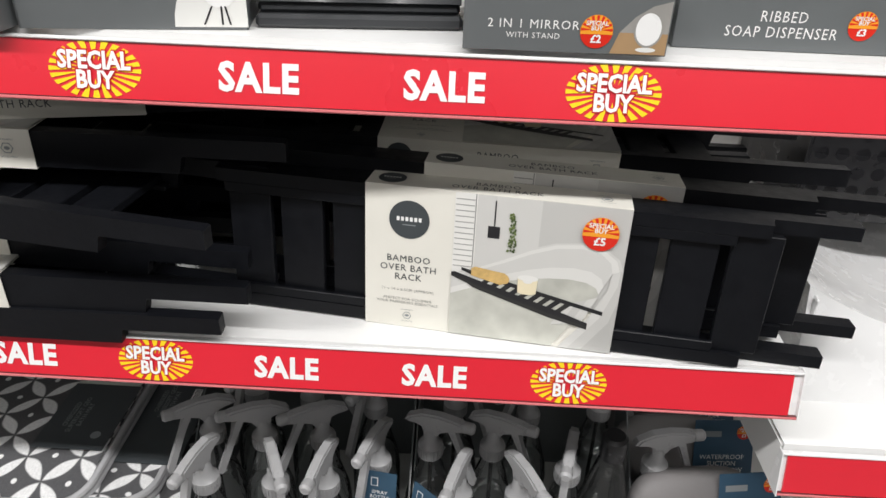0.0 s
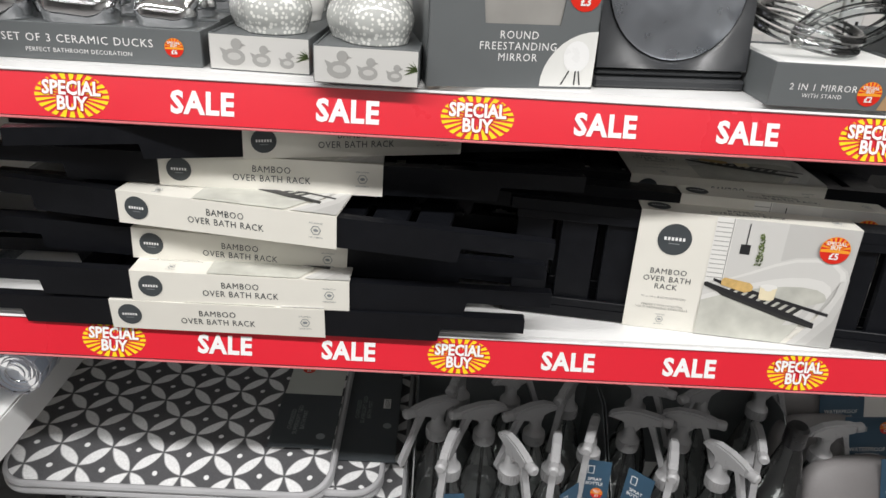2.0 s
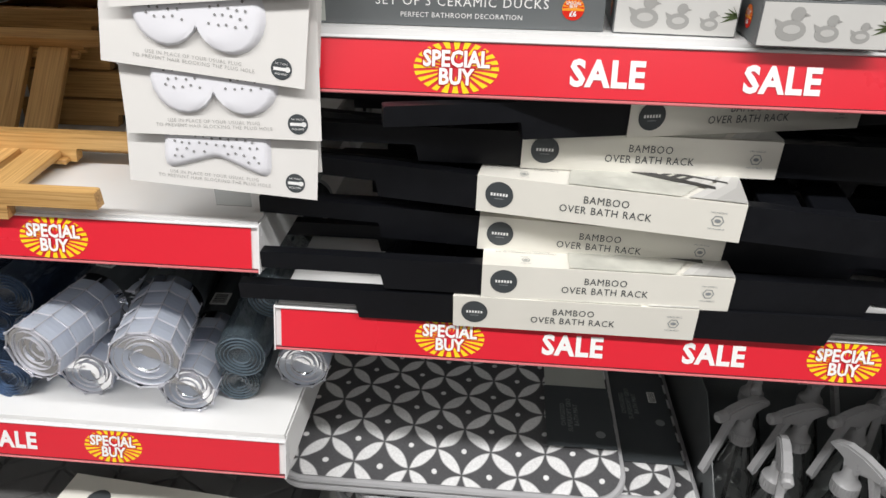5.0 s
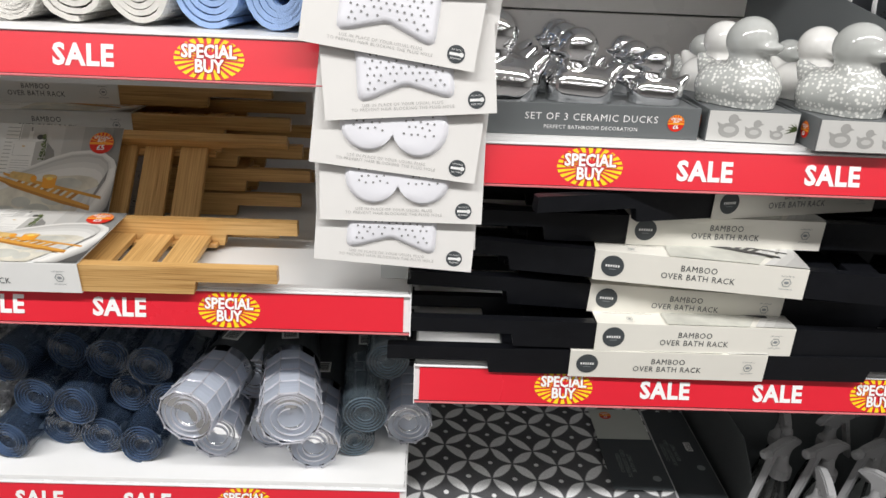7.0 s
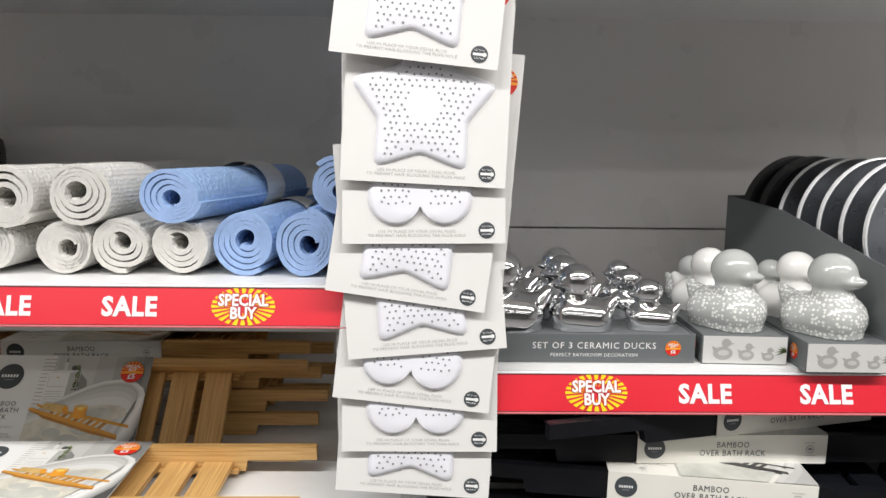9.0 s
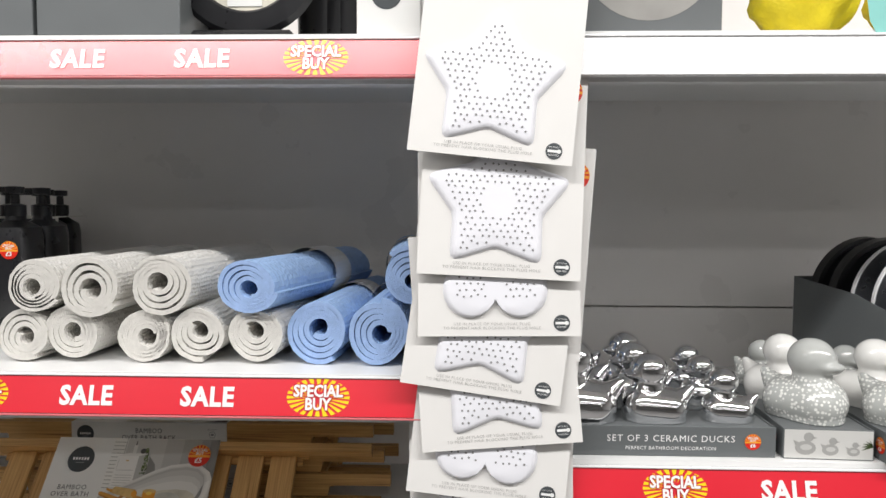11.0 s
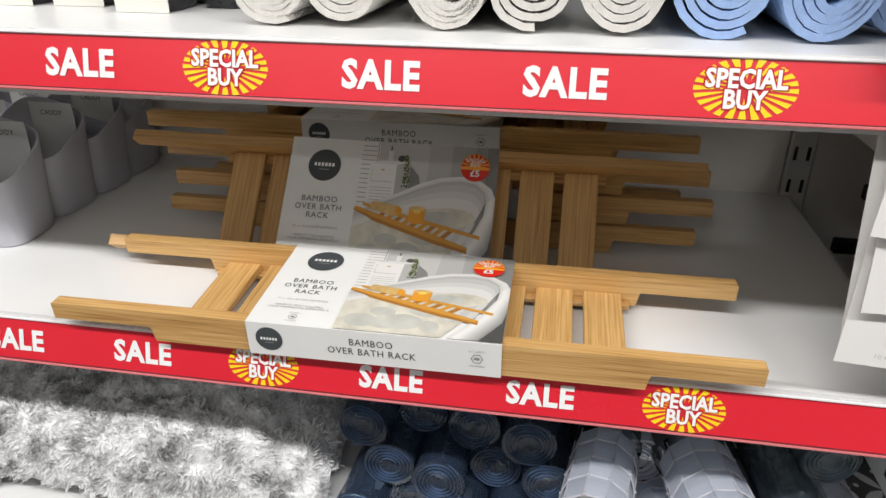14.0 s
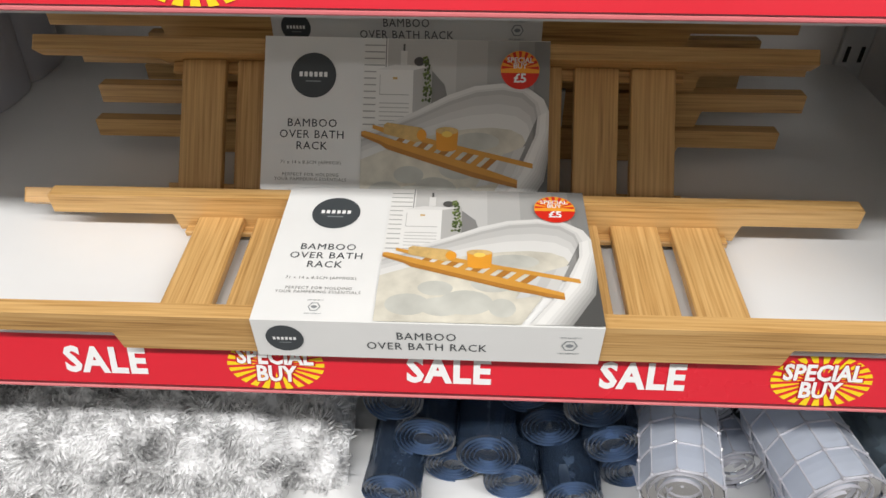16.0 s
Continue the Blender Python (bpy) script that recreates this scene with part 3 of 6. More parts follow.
def rack_print(face, black):
    """The print on the sleeve's broad face, x to the right, y up, centred."""
    b = Build()
    w, h = SLW, SLD - 0.001
    x0, y0 = -w / 2, -h / 2
    px = x0 + 0.35 * w
    X = lambda u: px + u * (w / 2 - px)
    Y = lambda v: y0 + v * h
    I = Matrix.Identity(4)
    def shape(pts, mat, z):
        b.flat([(X(u), Y(v)) for u, v in pts], mat, z, I)

    def rect(u0, u1, v0, v1, mat, z):
        shape([(u0, v0), (u1, v0), (u1, v1), (u0, v1)], mat, z)

    def strip(pa, pb, f, tones, z):
        """Bands between two lines of as many points, the tone changing from one to the other."""
        n = len(tones)
        for k, tone in enumerate(tones):
            lo = [(p[0] + (q[0] - p[0]) * k / n, p[1] + (q[1] - p[1]) * k / n) for p, q in zip(pa, pb)]
            hi = [(p[0] + (q[0] - p[0]) * (k + 1) / n, p[1] + (q[1] - p[1]) * (k + 1) / n) for p, q in zip(pa, pb)]
            for i in range(len(pa) - 1):
                shape([lo[i], lo[i + 1], hi[i + 1], hi[i]], TONE[tone], z)
    strip([(0.0, 0.3), (0.0, 1.0)], [(1.0, 0.3), (1.0, 1.0)], 0, [10, 10, 10, 10, 10, 10, 9, 9, 8, 8, 7, 6] if not black else [11] * 6 + [10] * 6, 0.0002)
    # window shutter, cabinet, bottle and trailing plant
    rect(0, 0.13, 0.45, 1, TONE[13], 0.0004)
    for i in range(13):
        rect(0.005, 0.115, 0.5 + i * 0.038, 0.507 + i * 0.038, TONE[8], 0.0006)
    rect(0.118, 0.124, 0.45, 1, TONE[7], 0.0006)
    if black:
        rect(0.2, 0.27, 0.72, 0.8, PHOTO_BLACK, 0.0006)
        rect(0.232, 0.24, 0.8, 0.97, PHOTO_BLACK, 0.0006)
    if not black:
        shape([(0.37, 0.56), (0.47, 0.6), (0.44, 0.74), (0.37, 0.82)], TONE[6], 0.00055)
        shape([(0.07, 0.47), (0.27, 0.47), (0.27, 0.82), (0.07, 0.82)], TONE[13], 0.0007)
        shape([(0.27, 0.47), (0.37, 0.55), (0.37, 0.845), (0.27, 0.82)], TONE[9], 0.0007)
        shape([(0.07, 0.82), (0.27, 0.82), (0.37, 0.845), (0.17, 0.85)], TONE[12], 0.0007)
        for i in range(6):
            rect(0.09, 0.25, 0.5 + i * 0.025, 0.505 + i * 0.025, TONE[9], 0.0009)
        rect(0.09, 0.25, 0.675, 0.679, TONE[8], 0.0009)
        rect(0.09, 0.093, 0.675, 0.79, TONE[9], 0.0009)
        rect(0.16, 0.185, 0.765, 0.778, PHOTO_SAND, 0.0009)
        rect(0.2, 0.235, 0.85, 0.93, TONE[12], 0.0009)
        rect(0.212, 0.223, 0.93, 0.97, TONE[4], 0.0009)
        b.disc(X(0.3), Y(0.87), 0.0045, 0.004, TONE[3], 0.001, I, 14)
    rnd = random.Random(3)
    for i in range(70):
        g = rnd.random()
        cx, cy = 0.345 + 0.03 * (1 - g) * rnd.uniform(-1, 1) - 0.02 * max(0, g - 0.8) * 5 + rnd.uniform(-0.012, 0.012), 0.64 + g * 0.26
        b.disc(X(cx), Y(cy), 0.0011, 0.0013, PHOTO_GREEN if i % 3 else PHOTO_LEAF, 0.00105 + i * 0.000004, I, 6)
    # tub, water side and foam
    rim = [(0.0, 0.44), (0.12, 0.5), (0.3, 0.59), (0.46, 0.68), (0.6, 0.735), (0.75, 0.755), (0.88, 0.735), (0.97, 0.67), (1.0, 0.6)]
    lip = [(0.0, 0.415), (0.13, 0.475), (0.31, 0.56), (0.47, 0.645), (0.61, 0.7), (0.75, 0.718), (0.86, 0.7), (0.925, 0.64), (0.94, 0.57)]
    water = [(0.0, 0.3), (0.13, 0.36), (0.31, 0.43), (0.46, 0.47), (0.58, 0.49), (0.7, 0.5), (0.8, 0.49), (0.86, 0.46), (0.88, 0.42)]
    strip(rim, lip, 0, [12, 12, 11] if not black else [11, 12, 12], 0.0012)
    strip(lip, water, 0, [9, 10, 10, 11, 11, 12, 12, 12] if not black else [11] * 5 + [12] * 3, 0.0012)
    foam_at = PHOTO_FOAM if black else PHOTO_FOAM_WARM
    shape(water + [(0.64, 0.0), (0.0, 0.0)], foam_at, 0.0013)
    for cx, cy, rx, ry in ((0.14, 0.11, 0.1, 0.07), (0.4, 0.13, 0.12, 0.08), (0.62, 0.42, 0.12, 0.05), (0.26, 0.22, 0.08, 0.05), (0.52, 0.26, 0.1, 0.06), (0.29, 0.1, 0.1, 0.06), (0.56, 0.1, 0.06, 0.06)):
        b.disc(X(cx), Y(cy), rx * 0.16, ry * 0.15, PHOTO_FOAM, 0.0014 + cx * 0.00005, I, 20)
    strip([(0.94, 0.57), (0.93, 0.46), (0.84, 0.24), (0.68, 0.0)], [(1.0, 0.6), (1.0, 0.5), (0.93, 0.26), (0.76, 0.0)], 0, [12, 13, 13, 12] if not black else [11, 11, 11, 10], 0.0016)
    strip([(1.0, 0.5), (0.93, 0.26), (0.76, 0.0)], [(1.0, 0.32), (0.98, 0.2), (0.86, 0.0)], 0, [11, 10, 9, 8, 7] if not black else [10, 10, 10, 9, 9], 0.0016)
    shape([(1.0, 0.32), (0.98, 0.2), (0.86, 0.0), (1.0, 0.0)], TONE[9 if black else 3], 0.0016)
    wood, edge = (PHOTO_BLACK, TONE[1]) if black else (PHOTO_HONEY, PHOTO_BROWN)
    strip([(0.88, 0.4), (0.8, 0.2)], [(0.7, 0.32), (0.62, 0.16)], 0, [11, 10, 11], 0.00165)
    shape([(0.06, 0.5), (0.12, 0.485), (0.92, 0.3), (0.92, 0.272), (0.12, 0.455), (0.06, 0.48)], wood, 0.0018)
    for i in range(9):
        u, v = 0.16 + i * 0.06, 0.452 - i * 0.0145
        shape([(u + 0.07, v + 0.005), (u + 0.105, v - 0.003), (u + 0.035, v - 0.075), (u, v - 0.067)], wood if i % 2 else edge, 0.0017)
    shape([(0.0, 0.46), (0.02, 0.465), (0.15, 0.425), (0.62, 0.28), (0.84, 0.205), (0.84, 0.18), (0.6, 0.245), (0.14, 0.39), (0.1, 0.41), (0.0, 0.445)], wood, 0.0019)
    shape([(0.0, 0.445), (0.1, 0.41), (0.14, 0.39), (0.6, 0.245), (0.84, 0.18), (0.84, 0.158), (0.6, 0.215), (0.14, 0.362), (0.1, 0.39), (0.0, 0.432)], edge, 0.0019)
    shape([(0.12, 0.45), (0.3, 0.405), (0.345, 0.425), (0.34, 0.475), (0.32, 0.49), (0.14, 0.515), (0.12, 0.5)], PHOTO_SAND, 0.002)
    b.disc(X(0.325), Y(0.448), 0.0042, 0.0048, PHOTO_AMBER if not black else PHOTO_SAND, 0.0021, I, 16)
    shape([(0.405, 0.37), (0.43, 0.358), (0.49, 0.358), (0.515, 0.37), (0.52, 0.475), (0.4, 0.475)], PHOTO_CREAM if black else PHOTO_AMBER, 0.0021)
    b.disc(X(0.46), Y(0.475), 0.0097, 0.0032, TONE[13] if black else PHOTO_SAND, 0.0022, I, 18)
    b.disc(X(0.46), Y(0.455), 0.0045, 0.0026, TONE[13] if black else PHOTO_GLOW, 0.0023, I, 14)
    # text panel
    tx = x0 + 0.175 * w
    b.disc(tx, Y(0.78), 0.0195, 0.0195, SLATE_PRINT, 0.0004, I, 36)
    logo_bars(b, tx, Y(0.785), 0.0255, 0.0042, I)
    words(b, "BAMBOO\nOVER BATH\nRACK", tx, Y(0.44), 0.0004, SLATE_PRINT, I, width=0.055, height=0.0265, spacing=1.12)
    words(b, "71 x 14 x 8.5CM (APPROX)", tx, Y(0.275), 0.0004, TONE[6], I, width=0.052, spacing=1.15)
    words(b, "PERFECT FOR HOLDING\nYOUR PAMPERING ESSENTIALS", tx, Y(0.195), 0.0004, TONE[6], I, width=0.062, spacing=1.15)
    seal(b, tx, Y(0.085), 0.009, I)
    sticker(b, X(0.84), Y(0.83), 0.0165, 0.0026, I, "£5")
    return b


def seal(b, cx, cy, r, m):
    words(b, "100% BAMBOO", cx, cy + r * 0.72, 0.0004, SLATE_PALE, m, width=r * 1.3)
    words(b, "100% BAMBOO", cx, cy - r * 0.72, 0.0004, SLATE_PALE, m, width=r * 1.3)
    for i in range(6):
        a0, a1 = math.pi / 3 * i, math.pi / 3 * (i + 1)
        b.flat([(cx + q * r * math.cos(t), cy + q * r * math.sin(t)) for q, t in ((0.5, a0), (0.42, a0), (0.42, a1), (0.5, a1))], SLATE_PALE, 0.0004, m)
    b.disc(cx, cy, r * 0.25, r * 0.16, SLATE_PALE, 0.0004, m, 8)


def bath_rack(label, group, black, over=False):
    """Lies flat: x along it, y across (front is -y), the bottom of its rails at z = 0. over: the rack lies upside down in its sleeve."""
    wood, card = (BLACK_WOOD, CREAM_CARD) if black else (BAMBOO, WHITE_CARD)
    t = thing("bath_rack", label, "bath rack", group)
    e = 0.0 if black else 0.02
    prof = [(-0.349 + e, 0.0165), (-0.226, 0.0165), (-0.225, 0.0145), (-0.222, 0.0), (0.252, 0.0), (0.255, 0.0145), (0.256, 0.0165), (0.351, 0.0165), (0.351, 0.034), (0.349, 0.035), (-0.347 + e, 0.035), (-0.349 + e, 0.034)]
    low, high, cleat = 0.006, 0.0145, (0.0005, 0.0058)
    slide = 0.0
    if over:
        slide = -0.03
        prof = [(x + slide + (0.02 if 0 < x < 0.3 else -0.02 if -0.3 < x < 0 else 0), 0.035 - z) for x, z in prof]
        low, high, cleat = 0.0205, 0.029, (0.0292, 0.0345)
    for y0, y1 in ((-0.0735, -0.0605), (0.0605, 0.0735)):
        wood_box("rail", 0, 0, y0, y1, 0, 0, wood, t, profile=prof)
    pitch, half = (0.053, 0.0213) if over else (0.05, 0.0195)
    for i in range(-1 if over else 0, 9):
        x = (SLW / 2 - 0.3115 if over else -0.1835) + i * pitch
        wood_box("slat", x - half, x + half, -0.0604, 0.0604, low, high, wood, t, "y")
    for y0, y1 in ((-0.0604, -0.05), (0.05, 0.0604)):
        wood_box("cleat", -0.215 + slide - (0.02 if over else 0), 0.245 + slide, y0, y1, *cleat, wood, t)
    b = Build()
    w, d, h = SLW / 2, SLD / 2, SLH
    out = [(-d, -0.0014), (d, -0.0014), (d, h), (-d, h)]
    inn = [(-d + 0.0008, -0.0006), (d - 0.0008, -0.0006), (d - 0.0008, h - 0.0008), (-d + 0.0008, h - 0.0008)]
    verts = [(x, y, z) for x in (-w, w) for y, z in out + inn]
    faces = []
    for i in range(4):
        j = (i + 1) % 4
        faces += [(i, j, 8 + j, 8 + i), (4 + i, 12 + i, 12 + j, 4 + j), (i, 4 + i, 4 + j, j), (8 + i, 8 + j, 12 + j, 12 + i)]
    b.add(verts, faces, card)
    sl = b.done("sleeve", t, "cream card sleeve" if black else "white card sleeve")
    ob = rack_print("top", black).done("sleeve_print", sl, "printed photo of a bath beside grey lettering")
    ob.matrix_basis = pose(0, 0, h + 0.0001)
    for sy, turn in ((-1, 0), (1, 180)):
        m = Matrix.Identity(4)
        for name in ("edge_logo", "edge_lettering", "edge_seal"):
            b = Build()
            if name == "edge_logo":
                b.disc(-w + 0.022, 0, 0.0135, 0.0135, SLATE_PRINT, 0.0003, m, 30)
                logo_bars(b, -w + 0.022, 0.0003, 0.0175, 0.003, m)
            elif name == "edge_lettering":
                words(b, "BAMBOO\nOVER BATH RACK", 0, 0, 0.0003, SLATE_PRINT, m, width=0.085, height=0.0185, spacing=1.12)
            else:
                seal(b, w - 0.0225, 0, 0.0115, m)
            ob = b.done(name, sl)
            ob.matrix_basis = pose(0, d + 0.0001, h / 2, -90) if over and sy > 0 else pose(0, sy * (d + 0.0001), h / 2, 90, 0, turn)
    return t


bamboo = bath_rack("honey bamboo over-bath rack in a white card sleeve, overhanging the shelf", "bamboo bath racks", False)
bamboo.matrix_basis = pose(-0.507, 0.667, L2 + 0.0025, 4.0, -0.2, 0.0)
ob = copy_thing(bamboo, pose(-0.536, 0.807, L2 + 0.0595, 50, 0.2, 0))
ob["label"] = "honey bamboo over-bath rack in a torn white sleeve, leaning upright"
for i, (x, y, rz) in enumerate(((-0.528, 0.94, 0), (-0.513, 0.94, 0.4), (-0.522, 0.942, -0.4), (-0.54, 0.94, 0.3), (-0.575, 0.99, 0.0))):
    ob = copy_thing(bamboo, pose(x, y, L2 + 0.0016 + i * 0.0385, 0, 0, rz))
    ob["label"] = "honey bamboo over-bath rack in a white sleeve, stacked flat"

black = bath_rack("black bamboo over-bath rack in a cream card sleeve, stacked flat", "black bath racks", True)
STACK = [(0.323, 0.6725, 0.9985, 2.6, -0.4, -0.6), (0.350, 0.6725, 1.0325, 0, 0.2, 0.0), (0.343, 0.704, 1.0655, 0, 2.6, 0.0),
         (0.3495, 0.6725, 1.1195, 0, 0.9, -7.6), (0.3785, 0.7154, 1.1575, 0, 1.0, 2.3), (0.452, 0.735, 1.1955, 0, 0.8, 16.0)]
black.matrix_basis = pose(*STACK[0])
for place in STACK[1:]:
    copy_thing(black, pose(*place))
upright = bath_rack("black bamboo over-bath rack in a cream sleeve, standing on edge", "black bath racks", True, True)
upright.matrix_basis = pose(0.929, 0.676, 1.0725, 86, 0.0, -7.5)
copy_thing(upright, pose(0.98, 0.711, 1.081, 86, 1.0, -5.0))
for x, y, z, ay, az in ((0.929, 0.808, 1.129, 1.0, -1.0), (0.9, 0.93, 1.006, 0, 1), (0.93, 0.93, 1.045, 0, 0), (0.88, 0.93, 1.084, 0, 0), (0.42, 0.93, 1.006, 0, 0), (0.38, 0.93, 1.045, 0, 0), (0.44, 0.92, 1.084, 0, 0), (0.4, 0.93, 1.123, 0, 0)):
    copy_thing(black, pose(x, y, z, 0, ay, az))


# ---- hanging cards ----
def outline(kind):
    """A rounded outline in the xy plane, centred."""
    pts = []
    if kind == "star":
        R, r = 0.0845, 0.051
        ring = [(q * math.sin(math.pi * i / 5), q * math.cos(math.pi * i / 5)) for i, q in enumerate([R, r] * 5)]
        for i in range(10):
            p, a, c = Vector(ring[i]), Vector(ring[i - 1]), Vector(ring[(i + 1) % 10])
            k = 0.24 if i % 2 == 0 else 0.12
            p0, p1 = p.lerp(a, k), p.lerp(c, k)
            pts += [(p0 * (1 - t) ** 2 + p * 2 * t * (1 - t) + p1 * t ** 2)[:2] for t in (0, 0.33, 0.67, 1)]
    else:
        c, r = 0.0275, 0.0295
        for i in range(13):
            a = math.radians(-165 + i * 18)
            pts.append((c + r * math.cos(a), r * math.sin(a) * 1.05))
        pts += [(0.045, 0.04), (0.02, 0.05), (-0.02, 0.05), (-0.045, 0.04)]
        for i in range(13):
            a = math.radians(129 + i * 18)
            pts.append((-c + r * math.cos(a), r * math.sin(a) * 1.05))
        pts.append((0, -0.0145))
    return pts


def shell(b, pts, mat, deep=0.005):
    """A moulded shape with a soft edge, drawn out towards +z."""
    cx = sum(p[0] for p in pts) / len(pts)
    cy = sum(p[1] for p in pts) / len(pts)
    n, rings = len(pts), ((1.03, 0.0), (1.0, deep * 0.45), (0.965, deep * 0.82), (0.9, deep), (0.5, deep * 1.06))
    verts = [(cx + (x - cx) * k, cy + (y - cy) * k, z) for k, z in rings for x, y in pts] + [(cx, cy, deep * 1.08)]
    faces = [(j * n + i, j * n + (i + 1) % n, (j + 1) * n + (i + 1) % n, (j + 1) * n + i) for j in range(len(rings) - 1) for i in range(n)]
    last = (len(rings) - 1) * n
    faces += [(last + i, last + (i + 1) % n, len(verts) - 1) for i in range(n)]
    b.add(verts, faces, mat)


def inside(x, y, pts):
    hit = False
    for i in range(len(pts)):
        (x0, y0), (x1, y1) = pts[i - 1], pts[i]
        if (y0 > y) != (y1 > y) and x < (x1 - x0) * (y - y0) / (y1 - y0) + x0:
            hit = not hit
    return hit


def hair_card(kind):
    """Hangs in the xy plane, facing +z, its bottom edge at y = 0."""
    w, h = 0.181, 0.245
    t = thing("hanging_card", "white card with a moulded white %s drain cover, hanging" % ("star" if kind == "star" else "two-lobed"), "packaged drain cover", "hanging cards")
    b = Build()
    b.box(-w / 2, w / 2, 0, h, -0.0006, 0, HANG_CARD)
    b.done("card", t)
    b = Build()
    I = Matrix.Identity(4)
    words(b, "USE IN PLACE OF YOUR USUAL PLUG\nTO PREVENT HAIR BLOCKING THE PLUG HOLE", -0.008, 0.0115, 0.0004, TONE[9], I, width=0.108, spacing=1.15)
    badge = Build()
    badge.disc(w / 2 - 0.021, 0.0145, 0.0092, 0.0092, SLATE_PRINT, 0.0004, I, 26)
    badge.flat([(w / 2 - 0.028, 0.0131), (w / 2 - 0.0145, 0.0131), (w / 2 - 0.0145, 0.0159), (w / 2 - 0.028, 0.0159)], WHITE_PRINT, 0.0007, I)
    badge.disc(w / 2 - 0.0155, 0.0145, 0.0024, 0.0024, WHITE_PRINT, 0.0007, I, 10)
    words(badge, "NO TOOLS", w / 2 - 0.021, 0.019, 0.0007, WHITE_PRINT, I, width=0.011)
    words(badge, "REQUIRED", w / 2 - 0.021, 0.0101, 0.0007, WHITE_PRINT, I, width=0.011)
    badge.done("tool_badge", t, "round slate badge")
    b.done("usage_print", t)
    b = Build()
    words(b, "HAIR COLLECTOR", 0, 0.205, 0.0004, SLATE_PRINT, I, width=0.115, spacing=1.1, bold=0.01)
    words(b, "IDEAL FOR THE BATH OR SHOWER", 0, 0.192, 0.0004, SLATE_PRINT, I, width=0.07, spacing=1.1)
    b.done("heading_print", t)
    b = Build()
    sticker(b, w / 2 - 0.022, 0.212, 0.0165, 0.0005, I, "£1")
    b.done("price_sticker", t)
    pts, cy = outline(kind), 0.085 if kind == "star" else 0.052
    b = Build()
    shell(b, pts, SHELL_WHITE)
    ob = b.done("catcher", t, "white moulded plastic catcher with small holes", smooth=True)
    ob.matrix_basis = pose(-0.004, cy, 0)
    b = Build()
    rnd = random.Random(5)
    inner = [(x * (0.86 if kind == "star" else 0.8), y * (0.86 if kind == "star" else 0.8)) for x, y in pts]
    step = 0.0079
    for j in range(-9, 10):
        for i in range(-10, 11):
            x, y = i * step + (j % 2) * step / 2 + rnd.uniform(-0.0012, 0.0012), j * step * 0.86 + rnd.uniform(-0.0012, 0.0012)
            if kind == "star" and (math.hypot(x, y) < 0.0185 or not inside(x, y, inner)):
                continue
            if kind != "star" and (not inside(x, y, inner) or y < -0.011 or abs(x) < 0.01 or abs(x) > 0.045):
                continue
            b.disc(x, y, 0.00125, 0.00125, HOLE_GREY, 0, Matrix.Translation((0, 0, 0.0058)), 8)
    ob = b.done("perforation", t)
    ob["kind"] = "stuff"
    ob.matrix_basis = pose(-0.004, cy, 0)
    return t


def hang(ob, xl, zl, xr, zr, y=0.575):
    """Places a card with its bottom corners there, its top leaning back to the strip."""
    ang = math.degrees(math.atan2(zr - zl, xr - xl))
    return Matrix.Translation(((xl + xr) / 2, y, (zl + zr) / 2)) @ pose(0, 0, 0, 90 - 7.5, 0, 0) @ pose(0, 0, 0, 0, 0, ang)


star_card, lobe_card = hair_card("star"), hair_card("lobes")
CARDS = [("s", -0.109, 1.648, 0.066, 1.630), ("s", -0.101, 1.512, 0.080, 1.504), ("l", -0.098, 1.441, 0.081, 1.443), ("s", -0.117, 1.388, 0.057, 1.364),
         ("s", -0.091, 1.308, 0.084, 1.322), ("l", -0.111, 1.262, 0.065, 1.244), ("l", -0.098, 1.196, 0.073, 1.196), ("s", -0.103, 1.147, 0.061, 1.137)]
used = set()
for i, (k, xl, zl, xr, zr) in enumerate(CARDS):
    y = 0.572 + i * 0.0018
    src = star_card if k == "s" else lobe_card
    if k in used:
        copy_thing(src, hang(src, xl, zl, xr, zr, y))
    else:
        src.matrix_basis = hang(src, xl, zl, xr, zr, y)
        used.add(k)
for xl, zl, xr, zr in ((-0.1, 1.535, 0.08, 1.52), (-0.1, 1.345, 0.083, 1.335), (-0.1, 1.26, 0.078, 1.262), (-0.1, 1.16, 0.074, 1.165), (-0.09, 1.43, 0.085, 1.415)):
    copy_thing(star_card, hang(star_card, xl - 0.004, zl - 0.004, xr - 0.004, zr - 0.004, 0.5935))
t = thing("clip_strip", "clear plastic clip strip hanging from the top shelf", "clip strip")
b = Build()
b.box(-0.035, 0.0, 0.5965, 0.5975, 1.12, 1.83, PET_CLEAR)
b.done("strip", t)


